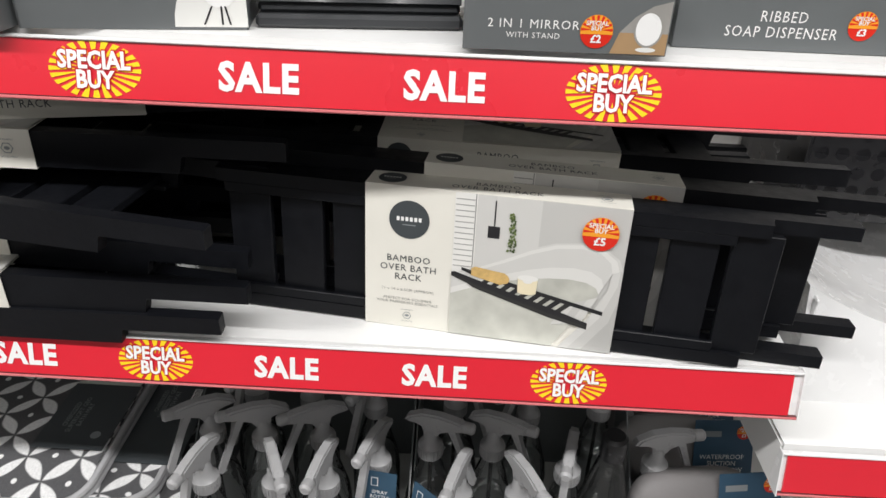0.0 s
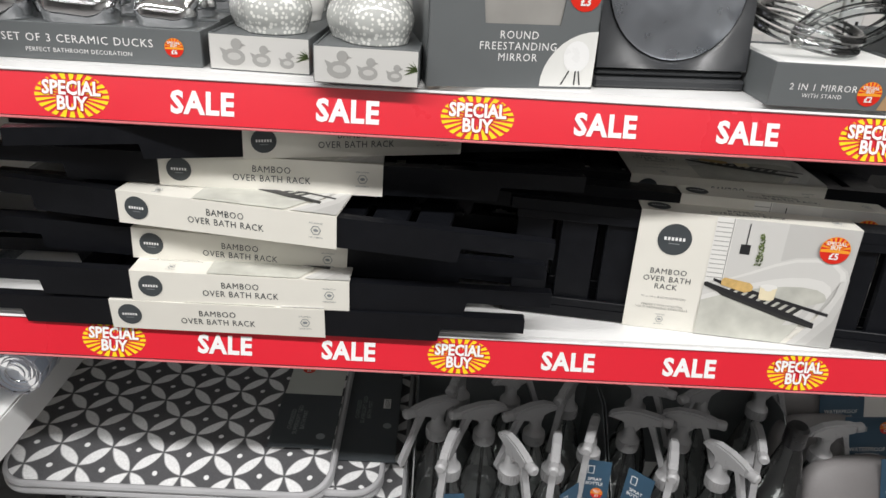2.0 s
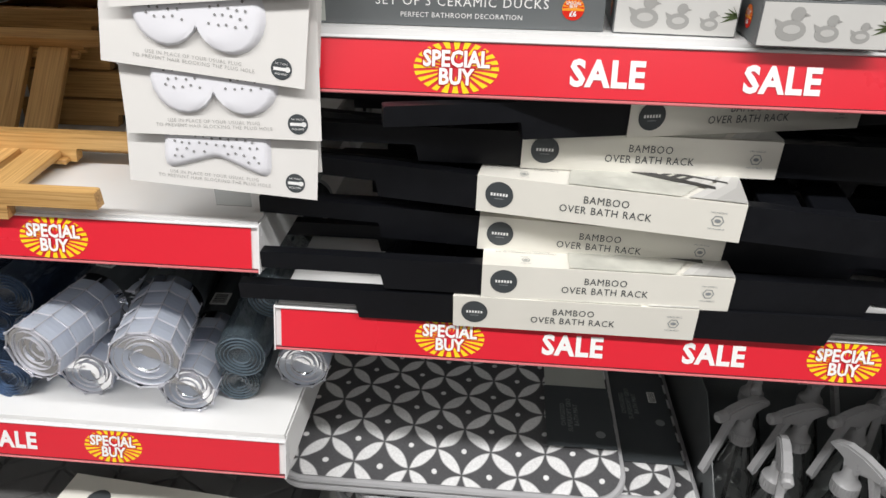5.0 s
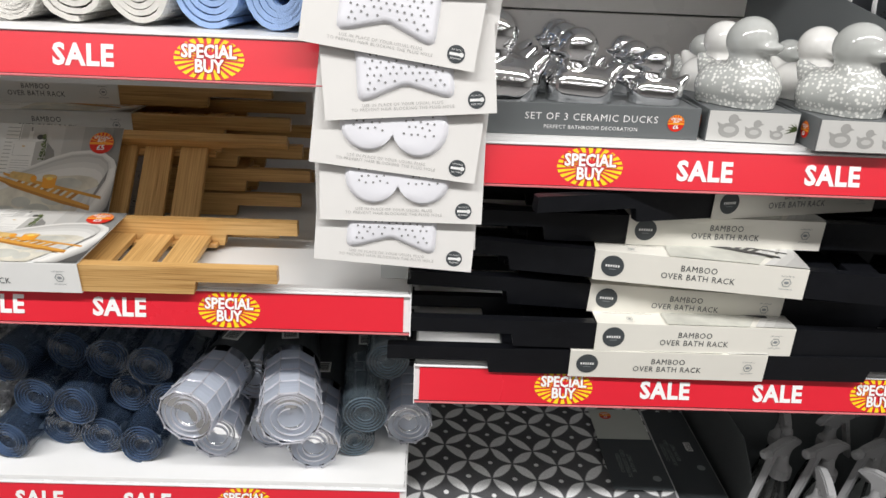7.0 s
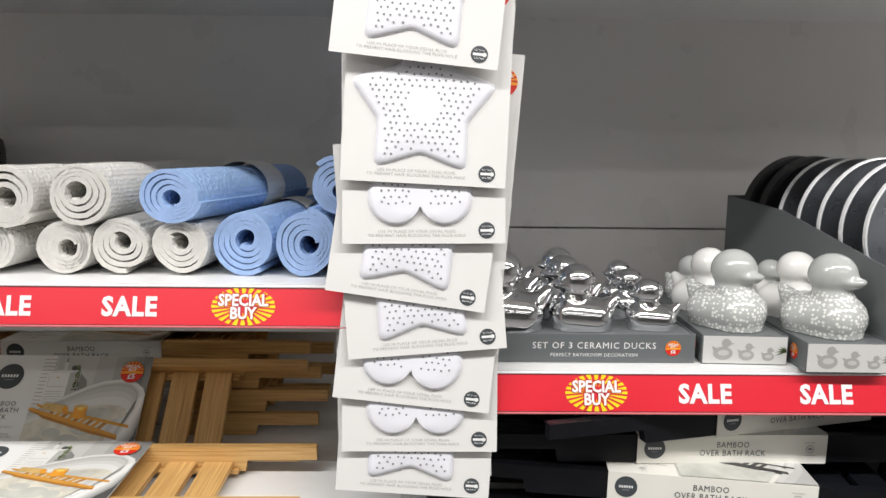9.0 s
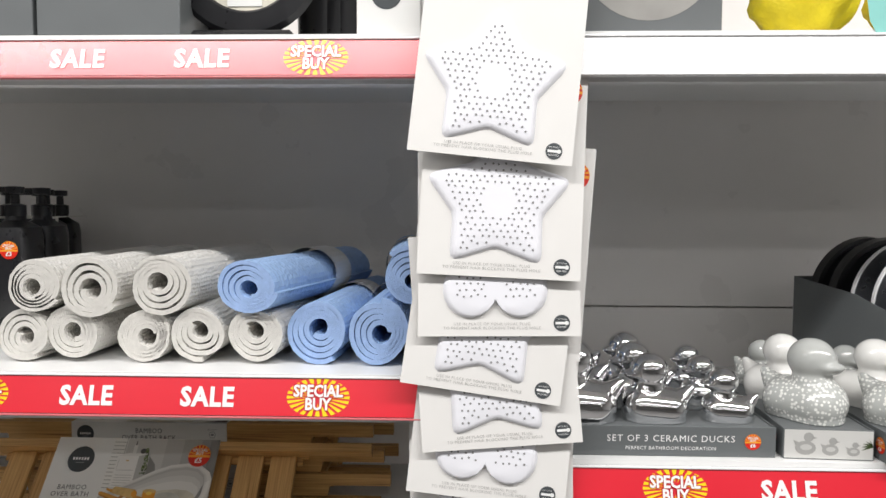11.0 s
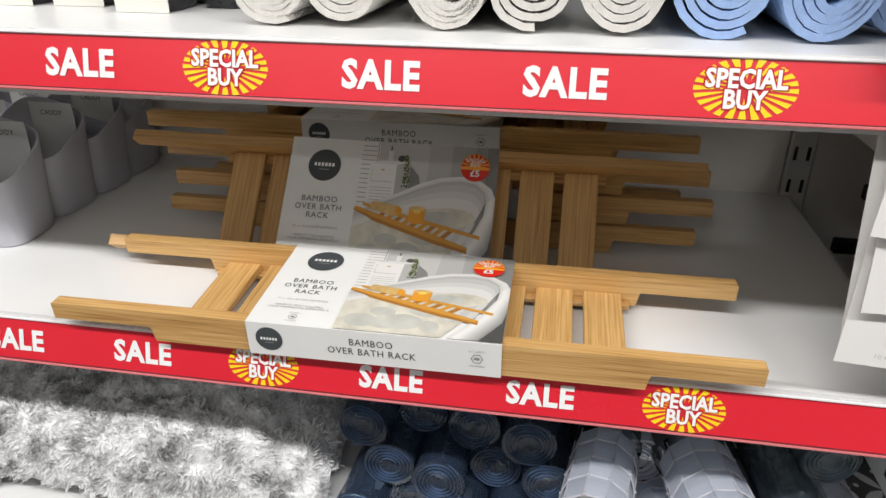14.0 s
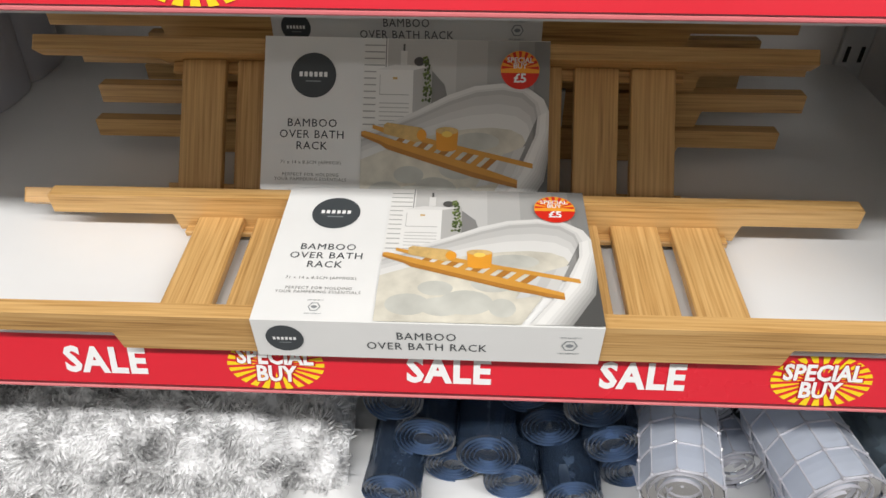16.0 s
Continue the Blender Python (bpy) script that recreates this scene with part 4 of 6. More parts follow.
# ---- ducks ----
def duck_mesh(name):
    """A bath duck one unit long, facing +x, standing at z = 0; welded and smoothed to one skin."""
    bm = bmesh.new()

    def blob(x, y, z, rx, ry, rz, tilt=0):
        m = Matrix.Translation((x, y, z)) @ pose(0, 0, 0, 0, tilt, 0) @ Matrix.Diagonal((rx, ry, rz, 1))
        bmesh.ops.create_uvsphere(bm, u_segments=28, v_segments=18, radius=1, matrix=m)
    def chain(p, q, n, wide=1.0, flat=1.0, bow=0.0):
        for i in range(n + 1):
            u = i / n
            x, z, r = (p[k] + (q[k] - p[k]) * u for k in range(3))
            blob(x, 0, z - bow * math.sin(math.pi * u), r, r * wide, r * flat)
    chain((0.19, 0.2, 0.265), (-0.15, 0.18, 0.255), 5, 1.2)
    chain((0.16, 0.06, 0.27), (-0.14, 0.06, 0.25), 4, 1.05)
    chain((-0.12, 0.2, 0.22), (-0.43, 0.43, 0.055), 9, 1.15, 1.0, 0.035)
    chain((0.12, 0.33, 0.23), (0.09, 0.5, 0.185), 4)
    blob(0.09, 0, 0.65, 0.245, 0.235, 0.228)
    chain((0.2, 0.61, 0.15), (0.345, 0.605, 0.085), 6, 1.25, 0.55, 0.01)
    chain((0.2, 0.57, 0.13), (0.315, 0.565, 0.08), 5, 1.2, 0.5)
    me = bpy.data.meshes.new(name)
    bm.to_mesh(me)
    bm.free()
    ob = new(name, me)
    r = ob.modifiers.new("weld", "REMESH")
    r.mode, r.voxel_size, r.use_smooth_shade = "VOXEL", 0.018, True
    q = ob.modifiers.new("soft", "SMOOTH")
    q.factor, q.iterations = 0.5, 9
    bpy.context.view_layer.update()
    out = bpy.data.meshes.new_from_object(ob.evaluated_get(bpy.context.evaluated_depsgraph_get()))
    bpy.data.objects.remove(ob)
    for p in out.vertices:
        p.co.z = max(p.co.z, 0.02) - 0.02
    out.polygons.foreach_set("use_smooth", [True] * len(out.polygons))
    a = out.attributes.new("speckle", "FLOAT", "POINT")
    a.data.foreach_set("value", [1.0 if p.co.z < 0.47 + (0.3 if p.co.x < -0.1 else 0) else 0.0 for p in out.vertices])
    return out


DUCKS = {}
for key, mat in (("silver", CHROME), ("speckled", SPECKLED), ("white", GLAZE_WHITE)):
    me = duck_mesh("duck") if not DUCKS else DUCKS["silver"].copy()
    me.materials.clear()
    me.materials.append(mat)
    DUCKS[key] = me


def duck(key, x, y, z, size, turn, label):
    me = DUCKS[key]
    if key == "speckled":
        me = me.copy()
        me.transform(Matrix.Scale(size, 4))
        size = 1
    ob = tagged(new("ceramic_duck", me), label, "ornament", "ceramic ducks")
    ob.matrix_basis = pose(x, y, z, 0, 0, turn) @ Matrix.Scale(size, 4)
    return ob


def tray_box(w, d, h, label, category, group, face=None, face_mat=GREY_CARD, lip=0.0015, filled=True):
    """An open-topped carton; its front edge centre at the origin, its floor at z = 0."""
    t = thing("carton", label, category, group)
    for name, q in (("front_panel", (-w / 2, w / 2, 0, lip)), ("rear_panel", (-w / 2, w / 2, d - lip, d)), ("side_panel", (-w / 2, -w / 2 + lip, lip, d - lip)), ("side_panel", (w / 2 - lip, w / 2, lip, d - lip))):
        b = Build()
        b.box(*q, 0, h, GREY_CARD, 0.0004)
        b.done(name, t)
    b = Build()
    b.box(-w / 2 + lip, w / 2 - lip, lip, d - lip, 0, 0.002 if not filled else h - 0.002, GREY_CARD)
    b.done("inlay", t)
    return t


DUCK_Z = R1 + 0.035


def print_ducks(b, x0, w, h, m):
    """A pale photo of three ducks."""
    b.flat([(x0, 0.001), (x0 + w, 0.001), (x0 + w, h - 0.001), (x0, h - 0.001)], TONE[11], 0.0003, m)
    for i, (u, s) in enumerate(((0.24, 1.0), (0.52, 0.8), (0.78, 0.62))):
        cx, base = x0 + u * w, 0.005
        s *= h * 0.78
        b.disc(cx, base + 0.3 * s, 0.42 * s, 0.3 * s, TONE[8], 0.0005, m, 16)
        b.disc(cx + 0.12 * s, base + 0.76 * s, 0.2 * s, 0.2 * s, TONE[8], 0.0006, m, 14)
        b.flat([(cx + 0.3 * s, base + 0.8 * s), (cx + 0.46 * s, base + 0.73 * s), (cx + 0.28 * s, base + 0.68 * s)], TONE[8], 0.0006, m)
        b.flat([(cx - 0.38 * s, base + 0.35 * s), (cx - 0.5 * s, base + 0.62 * s), (cx - 0.2 * s, base + 0.5 * s)], TONE[8], 0.0006, m)
        b.disc(cx + 0.02 * s, base + 0.33 * s, 0.24 * s, 0.13 * s, TONE[10], 0.0007, m, 14)
    for i in range(5):
        a = 0.5 + i * 0.32
        b.flat([(x0 + w, h * 0.45), (x0 + w - 0.014 * math.cos(a - 0.6), h * 0.45 + 0.014 * math.sin(a - 0.6) - 0.003), (x0 + w - 0.001, h * 0.45 + 0.0035)], PHOTO_GREEN, 0.0007, m)


for i, (x, y) in enumerate(((0.19, 0.627), (0.187, 0.703), (0.192, 0.78))):
    t = tray_box(0.262, 0.074, 0.036, "grey card tray of three silver ceramic ducks, front printed", "gift box", "duck gift boxes")
    t.matrix_basis = pose(x, y, R1 + 0.0005)
    b = Build()
    m = FRONT
    words(b, "SET OF 3 CERAMIC DUCKS", 0.008, 0.0215, 0.0004, WHITE_PRINT, m, width=0.15, spacing=1.15)
    words(b, "PERFECT BATHROOM DECORATION", 0.008, 0.0098, 0.0004, WHITE_PRINT, m, width=0.106, spacing=1.1)
    b.done("title_print", t)
    b = Build()
    b.flat([(-0.13, 0.002), (-0.112, 0.002), (-0.112, 0.034), (-0.13, 0.034)], PHOTO_WALL, 0.0003, m)
    for k in range(6):
        b.flat([(-0.13, 0.02), (-0.115, 0.012 + k * 0.004), (-0.1145, 0.0135 + k * 0.004)], PHOTO_GREEN, 0.0004, m)
    b.done("leaf_photo", t)
    b = Build()
    sticker(b, 0.104, 0.0185, 0.0095, 0.0005, m, "£6")
    b.done("price_sticker", t)
    for dx, size in ((-0.094, 0.108), (0.0, 0.09), (0.088, 0.07)):
        duck("silver", x + dx, y + 0.037, DUCK_Z, size * 1.06, 180 + (i * 7 - 6), "shiny silver ceramic duck in a grey tray")

for i, (x, y, rz) in enumerate(((0.380, 0.623, -3.0), (0.490, 0.591, -1.5))):
    t = tray_box(0.102, 0.262, 0.036, "grey card tray of three ceramic ducks, turned end-on", "gift box", "duck gift boxes")
    t.matrix_basis = pose(x, y, R1 + 0.0005, 0, 0, rz)
    b = Build()
    print_ducks(b, -0.05, 0.1, 0.036, FRONT)
    b.done("end_print", t)
    b = Build()
    side = Matrix.Translation((-0.051, 0, 0)) @ pose(0, 0, 0, 0, 0, -90) @ FRONT
    sticker(b, -0.03, 0.018, 0.0095, 0.0005, side, "£6")
    b.done("price_sticker", t)
    b = Build()
    words(b, "SET OF 3 CERAMIC DUCKS", -0.135, 0.0215, 0.0004, WHITE_PRINT, side, width=0.15, spacing=1.15)
    b.done("side_print", t)
    for key, dy, size, lab in (("speckled", 0.062, 0.112, "grey ceramic duck with white speckles, in a tray"), ("white", 0.15, 0.1, "glossy white ceramic duck in a tray"), ("speckled", 0.222, 0.075, "small grey speckled ceramic duck in a tray")):
        duck(key, x - math.sin(radians(rz)) * dy - 0.006, y + dy, DUCK_Z, size * 1.04, -54, lab)

# ---- mirrors and boxes on the duck shelf ----
t = thing("display_carton", "tall grey card display tray of round mirrors", "display box", m=pose(0.6325, 0.617, R1 + 0.0005, 0, 0, 9.6))
w = 0.172
b = Build()
b.add([(-w / 2, 0, 0), (w / 2, 0, 0), (w / 2, 0, 0.115), (0.052, 0, 0.115), (0.046, 0, 0.062), (-0.03, 0, 0.062), (-0.036, 0, 0.115), (-w / 2, 0, 0.115)], [tuple(range(8))], GREY_CARD)
b.add([(-0.036, 0.0015, 0.115), (0.052, 0.0015, 0.115), (0.046, 0.0015, 0.06), (-0.03, 0.0015, 0.06)], [(0, 1, 2, 3)], PHOTO_SHADE)
b.done("front_panel", t)
for sx in (-w / 2, w / 2 - 0.0015):
    b = Build()
    b.prism([(0, 0), (0.36, 0), (0.36, 0.185), (0.22, 0.172), (0, 0.115)], 0, 0.0015, GREY_CARD, Matrix.Translation((sx + 0.0015, 0, 0)) @ pose(0, 0, 0, 0, 0, 90))
    b.done("side_panel", t)
b = Build()
b.box(-w / 2 + 0.002, w / 2 - 0.002, 0.002, 0.36, 0, 0.002, BROWN_CARD)
b.box(-w / 2 + 0.002, w / 2 - 0.002, 0.359, 0.36, 0, 0.185, GREY_CARD)
b.done("tray_floor", t)
b = Build()
words(b, "ROUND\nFREESTANDING\nMIRROR", 0.005, 0.041, 0.0004, WHITE_PRINT, FRONT, width=0.078, height=0.029, spacing=1.15)
arc = [(w / 2, 0.002)] + [(w / 2 - 0.056 * math.sin(a), 0.002 + 0.055 * math.cos(a)) for a in [math.radians(k * 10) for k in range(10)]]
b.flat(arc, PHOTO_WHITE, 0.0003, FRONT)
b.disc(w / 2 - 0.02, 0.032, 0.0135, 0.0155, WHITE_PRINT, 0.0006, FRONT)
for dx in (-0.014, 0.0, 0.006):
    b.flat([(w / 2 - 0.02 + dx * 0.5, 0.018), (w / 2 - 0.0185 + dx * 0.5, 0.018), (w / 2 - 0.0185 + dx, 0.004), (w / 2 - 0.02 + dx, 0.004)], PHOTO_BLACK, 0.0007, FRONT)
sticker(b, 0.068, 0.092, 0.0165, 0.0005, FRONT, "£3")
b.done("front_print", t)
for i in range(7):
    far = 0.075 + i * 0.042
    t = thing("round_mirror", "round freestanding mirror with a %s rim, standing in its tray" % ("black" if i > 4 else "white"), "mirror", "round mirrors",
              pose(0.637 - 0.167 * far, 0.617 + 0.986 * far, R1 + 0.09, 90 + 6, 0, 9.6) @ Matrix.Translation((0, 0.075, 0)))
    b = Build()
    rim = WHITE_PLASTIC if i < 5 else BLACK_PLASTIC
    b.lathe([(0.084, -0.003), (0.0862, -0.002), (0.0865, 0.003), (0.0845, 0.004), (0.0838, 0.002)] if i < 5 else [(0.08, -0.012), (0.0865, -0.008), (0.0865, 0.008), (0.08, 0.01), (0.076, 0.004)], rim, 44)
    b.done("rim", t, smooth=True)
    b = Build()
    b.lathe([(0.0838, 0.0015), (0.0001, 0.0015)], FILM_MIRROR if i < 5 else DARK_PLASTIC, 40)
    b.lathe([(0.084, -0.0025), (0.0001, -0.0025)], DARK_PLASTIC, 40)
    b.done("disc", t, smooth=True)

t = thing("table_mirror", "black plastic square mirror with a round glass, on its foot", "mirror", m=pose(0.802, 0.667, R1 + 0.0005, 0, 0, 7))
b = Build()
n, R = 40, 0.074
sq = [(max(-0.084, min(0.084, 0.13 * math.cos(2 * math.pi * i / n))), max(-0.084, min(0.084, 0.13 * math.sin(2 * math.pi * i / n)))) for i in range(n)]
ci = [(R * math.cos(2 * math.pi * i / n), R * math.sin(2 * math.pi * i / n)) for i in range(n)]
verts = [(x, y, 0) for x, y in sq] + [(x * 0.98, y * 0.98, 0.016) for x, y in sq] + [(x * 1.06, y * 1.06, 0.012) for x, y in ci] + [(x, y, 0.008) for x, y in ci]
faces = [(j * n + i, j * n + (i + 1) % n, (j + 1) * n + (i + 1) % n, (j + 1) * n + i) for j in range(3) for i in range(n)] + [tuple(range(n))]
lean = Matrix.Translation((0, 0.012, 0.1)) @ pose(0, 0, 0, 82, 0, 0)
b.add(verts, faces, DARK_PLASTIC, lean)
b.done("frame", t, smooth=True)
b = Build()
b.lathe([(0.0735, 0.0105), (0.0715, 0.0115), (0.0001, 0.0115)], FILM_MIRROR, 40, lean)
b.done("glass", t, smooth=True)
b = Build()
b.box(-0.084, 0.084, -0.018, 0.075, 0, 0.011, DARK_PLASTIC, 0.003)
b.box(-0.082, 0.082, -0.012, 0.02, 0.011, 0.02, DARK_PLASTIC, 0.003)
b.done("foot", t)

t = tray_box(0.153, 0.13, 0.043, "grey card tray of two-in-one mirrors, half full", "display box", "mirror trays", filled=False)
t.matrix_basis = pose(0.965, 0.603, R1 + 0.0005, 0, 0, 0.6)
b = Build()
words(b, "2 IN 1 MIRROR", -0.0245, 0.0203, 0.0004, WHITE_PRINT, FRONT, width=0.068, spacing=1.15)
words(b, "WITH STAND", -0.0245, 0.012, 0.0004, WHITE_PRINT, FRONT, width=0.04, spacing=1.15)
b.done("title_print", t)
b = Build()
b.flat([(0.034, 0.001), (0.0755, 0.001), (0.0755, 0.04), (0.062, 0.036), (0.05, 0.028), (0.04, 0.017)], PHOTO_SHADE, 0.0003, FRONT)
b.flat([(0.034, 0.001), (0.0755, 0.001), (0.0755, 0.0165), (0.0395, 0.0165)], BROWN_CARD, 0.0004, FRONT)
b.disc(0.0605, 0.0045, 0.0075, 0.0018, PHOTO_WHITE, 0.0005, FRONT)
b.disc(0.0605, 0.0195, 0.0108, 0.0133, PHOTO_SHADE, 0.0006, FRONT)
b.disc(0.0605, 0.0195, 0.0094, 0.0118, WHITE_PRINT, 0.0007, FRONT)
b.done("mirror_photo", t)
b = Build()
sticker(b, 0.0225, 0.0165, 0.0122, 0.0006, FRONT, "£2")
b.done("price_sticker", t)
for i in range(3):
    q = thing("wrapped_mirror", "white foam-wrapped mirror lying in its tray", "mirror", "wrapped mirrors", pose(0.967 + i * 0.001, 0.672, R1 + 0.004 + i * 0.013, 0, 0, 0.6))
    b = Build()
    b.box(-0.072, 0.066, -0.06, 0.055, 0, 0.0125, WHITE_CARD, 0.004)
    b.done("wrap", q)
for x, y, ax, R in ((0.945, 0.685, 12, 0.055), (1.0, 0.70, -38, 0.048)):
    q = thing("clear_mirror_stand", "clear acrylic ring stand lying on wrapped mirrors", "mirror", "clear stands", pose(x, y, R1 + 0.062, ax, 6, 20))
    for k in range(2):
        b = Build()
        b.lathe([(R + 0.006 * math.cos(a), 0.005 * math.sin(a) + k * 0.012) for a in [2 * math.pi * i / 10 for i in range(11)]], PET_CLEAR, 36)
        b.done("ring", q, smooth=True)

t = tray_box(0.19, 0.15, 0.06, "grey card tray of ribbed soap dispensers", "display box", "mirror trays", filled=False)
t.matrix_basis = pose(1.149, 0.638, R1 + 0.0005, 0, 0, 0.0)
b = Build()
words(b, "RIBBED\nSOAP DISPENSER", -0.0125, 0.0205, 0.0004, WHITE_PRINT, FRONT, width=0.087, height=0.02, spacing=1.15)
b.done("title_print", t)
b = Build()
sticker(b, 0.0485, 0.022, 0.0112, 0.0006, FRONT, "£3")
b.done("price_sticker", t)
for x in (1.108, 1.188):
    q = thing("soap_dispenser", "black ribbed soap dispenser in a grey tray", "soap dispenser", "ribbed dispensers", pose(x, 0.71, R1 + 0.003))
    b = Build()
    prof = [(0.033, 0)] + [(0.035 + 0.0012 * (i % 2), 0.004 + i * 0.004) for i in range(28)] + [(0.03, 0.122), (0.012, 0.126), (0.0001, 0.126)]
    b.lathe(prof, BLACK_PLASTIC, 32)
    b.done("body", q, smooth=True)

# ---- rolled mats ----
def spiral(b, mat, r0, r1, turns, thick, length, squash=1.0, seed=0, edge=None, rough=0.0):
    """A rolled sheet along +y from y = 0."""
    rnd = random.Random(seed)
    n = int(turns * 22)
    ph = [rnd.uniform(0, 6.28) for _ in range(3)]
    inner, outer = [], []
    for i in range(n + 1):
        a, f = 2 * math.pi * turns * i / n, i / n
        r = r0 + (r1 - r0 - thick) * f
        r *= 1 + 0.03 * math.sin(2 * a + ph[0]) + 0.02 * math.sin(3 * a + ph[1]) + rough * rnd.uniform(-1, 1)
        for ring, q in ((inner, r), (outer, r + thick)):
            e = 0.16 * r1 * (1 - f) * (1 if rough else 0)
            ring.append((q * math.cos(a + ph[2]) + e * math.cos(ph[0]), squash * q * math.sin(a + ph[2]) + e * math.sin(ph[0])))
    loop = inner + outer[::-1]
    k = len(loop)
    rows = [0, length * 0.33, length * 0.66, length]
    verts = [(x, y, z) for y in rows for x, z in loop]
    faces = [(j * k + i, j * k + (i + 1) % k, (j + 1) * k + (i + 1) % k, (j + 1) * k + i) for j in range(3) for i in range(k)]
    b.add(verts, faces, mat)
    caps = []
    for base in (0, 3 * k):
        caps += [(base + i, base + i + 1, base + k - 2 - i, base + k - 1 - i) for i in range(n)]
    s = b.slot(edge or mat)
    off = len(b.v) - len(verts)
    b.f += [tuple(off + i for i in q) for q in caps]
    b.m += [s] * len(caps)


def rolled_mat(label, group, mat, r, squash, m, seed, edge=None, turns=4.2, thick=0.0045, length=0.34, band=None, r0=0.35, rough=0.0):
    t = thing("rolled_mat", label, "bath mat", group, m)
    b = Build()
    spiral(b, mat, r * r0, r, turns, thick, length, squash, seed, edge, rough)
    b.done("mat", t, smooth=True)
    if band:
        b = Build()
        b.lathe([(r + 0.0015, -0.03), (r + 0.0018, 0.0), (r + 0.0015, 0.03)], band, 28, pose(0, length * 0.62, 0, 90, 0, 0), 1.0)
        ob = b.done("band", t, "printed card band")
        ob.scale = (1.0, 1.0, squash)
    return t


for i, (x, z, r) in enumerate(((-0.6215, 0.0365, 0.0365), (-0.5605, 0.0365, 0.0365), (-0.469, 0.036, 0.036), (-0.398, 0.037, 0.0365), (-0.328, 0.037, 0.0365), (-0.6, 0.0995, 0.036), (-0.53, 0.0985, 0.041), (-0.4415, 0.0975, 0.042))):
    rolled_mat("white textured bath mat rolled up, lying on the shelf" if i < 5 else "white textured bath mat rolled up, stacked on others", "white rolled mats", MAT_WHITE, r, 0.97, pose(x + WEST, 0.66 - (0.008 if i > 4 else 0), L1 + z, 0, 0, -3 + (i * 37 % 7)), i, turns=3.4 + 0.35 * (i % 3), thick=0.0062, band=None, edge=MAT_WHITE_CUT, rough=0.02, r0=0.2 + 0.03 * (i % 3))
for i, (x, y, z, r, sq, rz) in enumerate(((-0.335, 0.652, 0.1, 0.043, 0.84, -12), (-0.249, 0.662, 0.0415, 0.041, 1.0, -5), (-0.1745, 0.655, 0.0435, 0.0405, 1.07, -2), (-0.101, 0.69, 0.04, 0.0395, 1.0, 2), (-0.128, 0.66, 0.113, 0.041, 0.95, 4))):
    rolled_mat("blue ribbed bath mat rolled up in a card band", "blue rolled mats", MAT_BLUE, r, sq, pose(x + WEST, y, L1 + z, 0, 0, rz), 20 + i, edge=MAT_BLUE_CUT, turns=4.2, thick=0.0062, band=HANG_CARD, r0=0.2, rough=0.012)

# ---- soap dispensers in sets ----
def dispenser_set(label, plain=False):
    t = thing("dispenser_set", label, "soap dispenser", "dispenser sets")
    for y in (0.036, 0.108):
        b = Build()
        prof = [(0.026, 0.0), (0.0285, 0.004), (0.0285, 0.15), (0.026, 0.166), (0.014, 0.176), (0.0125, 0.182)]
        sq = [(math.copysign(abs(math.cos(a)) ** 0.45, math.cos(a)), math.copysign(abs(math.sin(a)) ** 0.45, math.sin(a))) for a in [2 * math.pi * i / 32 for i in range(32)]]
        verts = [(r * (c if r > 0.02 else math.cos(2 * math.pi * i / 32)), y + 1.15 * r * (s if r > 0.02 else math.sin(2 * math.pi * i / 32)), z) for r, z in prof for i, (c, s) in enumerate(sq)]
        faces = [(j * 32 + i, j * 32 + (i + 1) % 32, (j + 1) * 32 + (i + 1) % 32, (j + 1) * 32 + i) for j in range(len(prof) - 1) for i in range(32)] + [tuple(range(32)), tuple(range(5 * 32, 6 * 32))]
        b.add(verts, faces, BLACK_PLASTIC)
        b.done("bottle", t, smooth=True)
        b = Build()
        b.lathe([(0.0135, 0.182), (0.014, 0.184), (0.014, 0.198), (0.006, 0.2), (0.0055, 0.214), (0.012, 0.215), (0.0125, 0.224), (0.0001, 0.225)], BLACK_PLASTIC, 20, Matrix.Translation((0, y, 0)))
        b.box(-0.042, 0.0, y - 0.005, y + 0.005, 0.2165, 0.224, BLACK_PLASTIC, 0.002)
        b.done("pump", t, smooth=True)
    if not plain:
        b = Build()
        w = 0.028
        b.box(-w, w, 0.0005, 0.0013, 0, 0.178, CREAM_CARD)
        b.box(-w, w, 0.0013, 0.14, 0.178, 0.179, CREAM_CARD)
        b.done("card_wrap", t, "cream card wrap with slate panel")
        b = Build()
        b.flat([(-w + 0.004, 0.125), (w - 0.004, 0.125), (w - 0.004, 0.176), (-w + 0.004, 0.176)], SLATE_PRINT, 0.0004, FRONT)
        b.disc(0, 0.118, 0.0215, 0.0245, SLATE_PRINT, 0.0004, FRONT)
        b.disc(0, 0.12, 0.0185, 0.021, WHITE_PRINT, 0.0007, FRONT)
        b.flat([(-0.012, 0.118), (0.012, 0.118), (0.012, 0.122), (-0.012, 0.122)], SLATE_PRINT, 0.001, FRONT)
        words(b, "SET OF 2\nCOLOURED\nDISPENSERS", 0, 0.062, 0.0004, SLATE_PRINT, FRONT, width=0.04, height=0.024, spacing=1.15)
        words(b, "LARGE", 0, 0.042, 0.0004, SLATE_PRINT, FRONT, width=0.015, spacing=1.15)
        b.flat([(-0.013, 0.031), (0.013, 0.031), (0.013, 0.0325), (-0.013, 0.0325)], SLATE_PALE, 0.0004, FRONT)
        b.done("wrap_print", t, m=Matrix.Identity(4))
    else:
        b = Build()
        sticker(b, 0.008, 0.135, 0.0125, 0.0005, Matrix.Translation((0, 0.0025, 0)) @ FRONT, "£3")
        b.done("price_sticker", t)
    return t


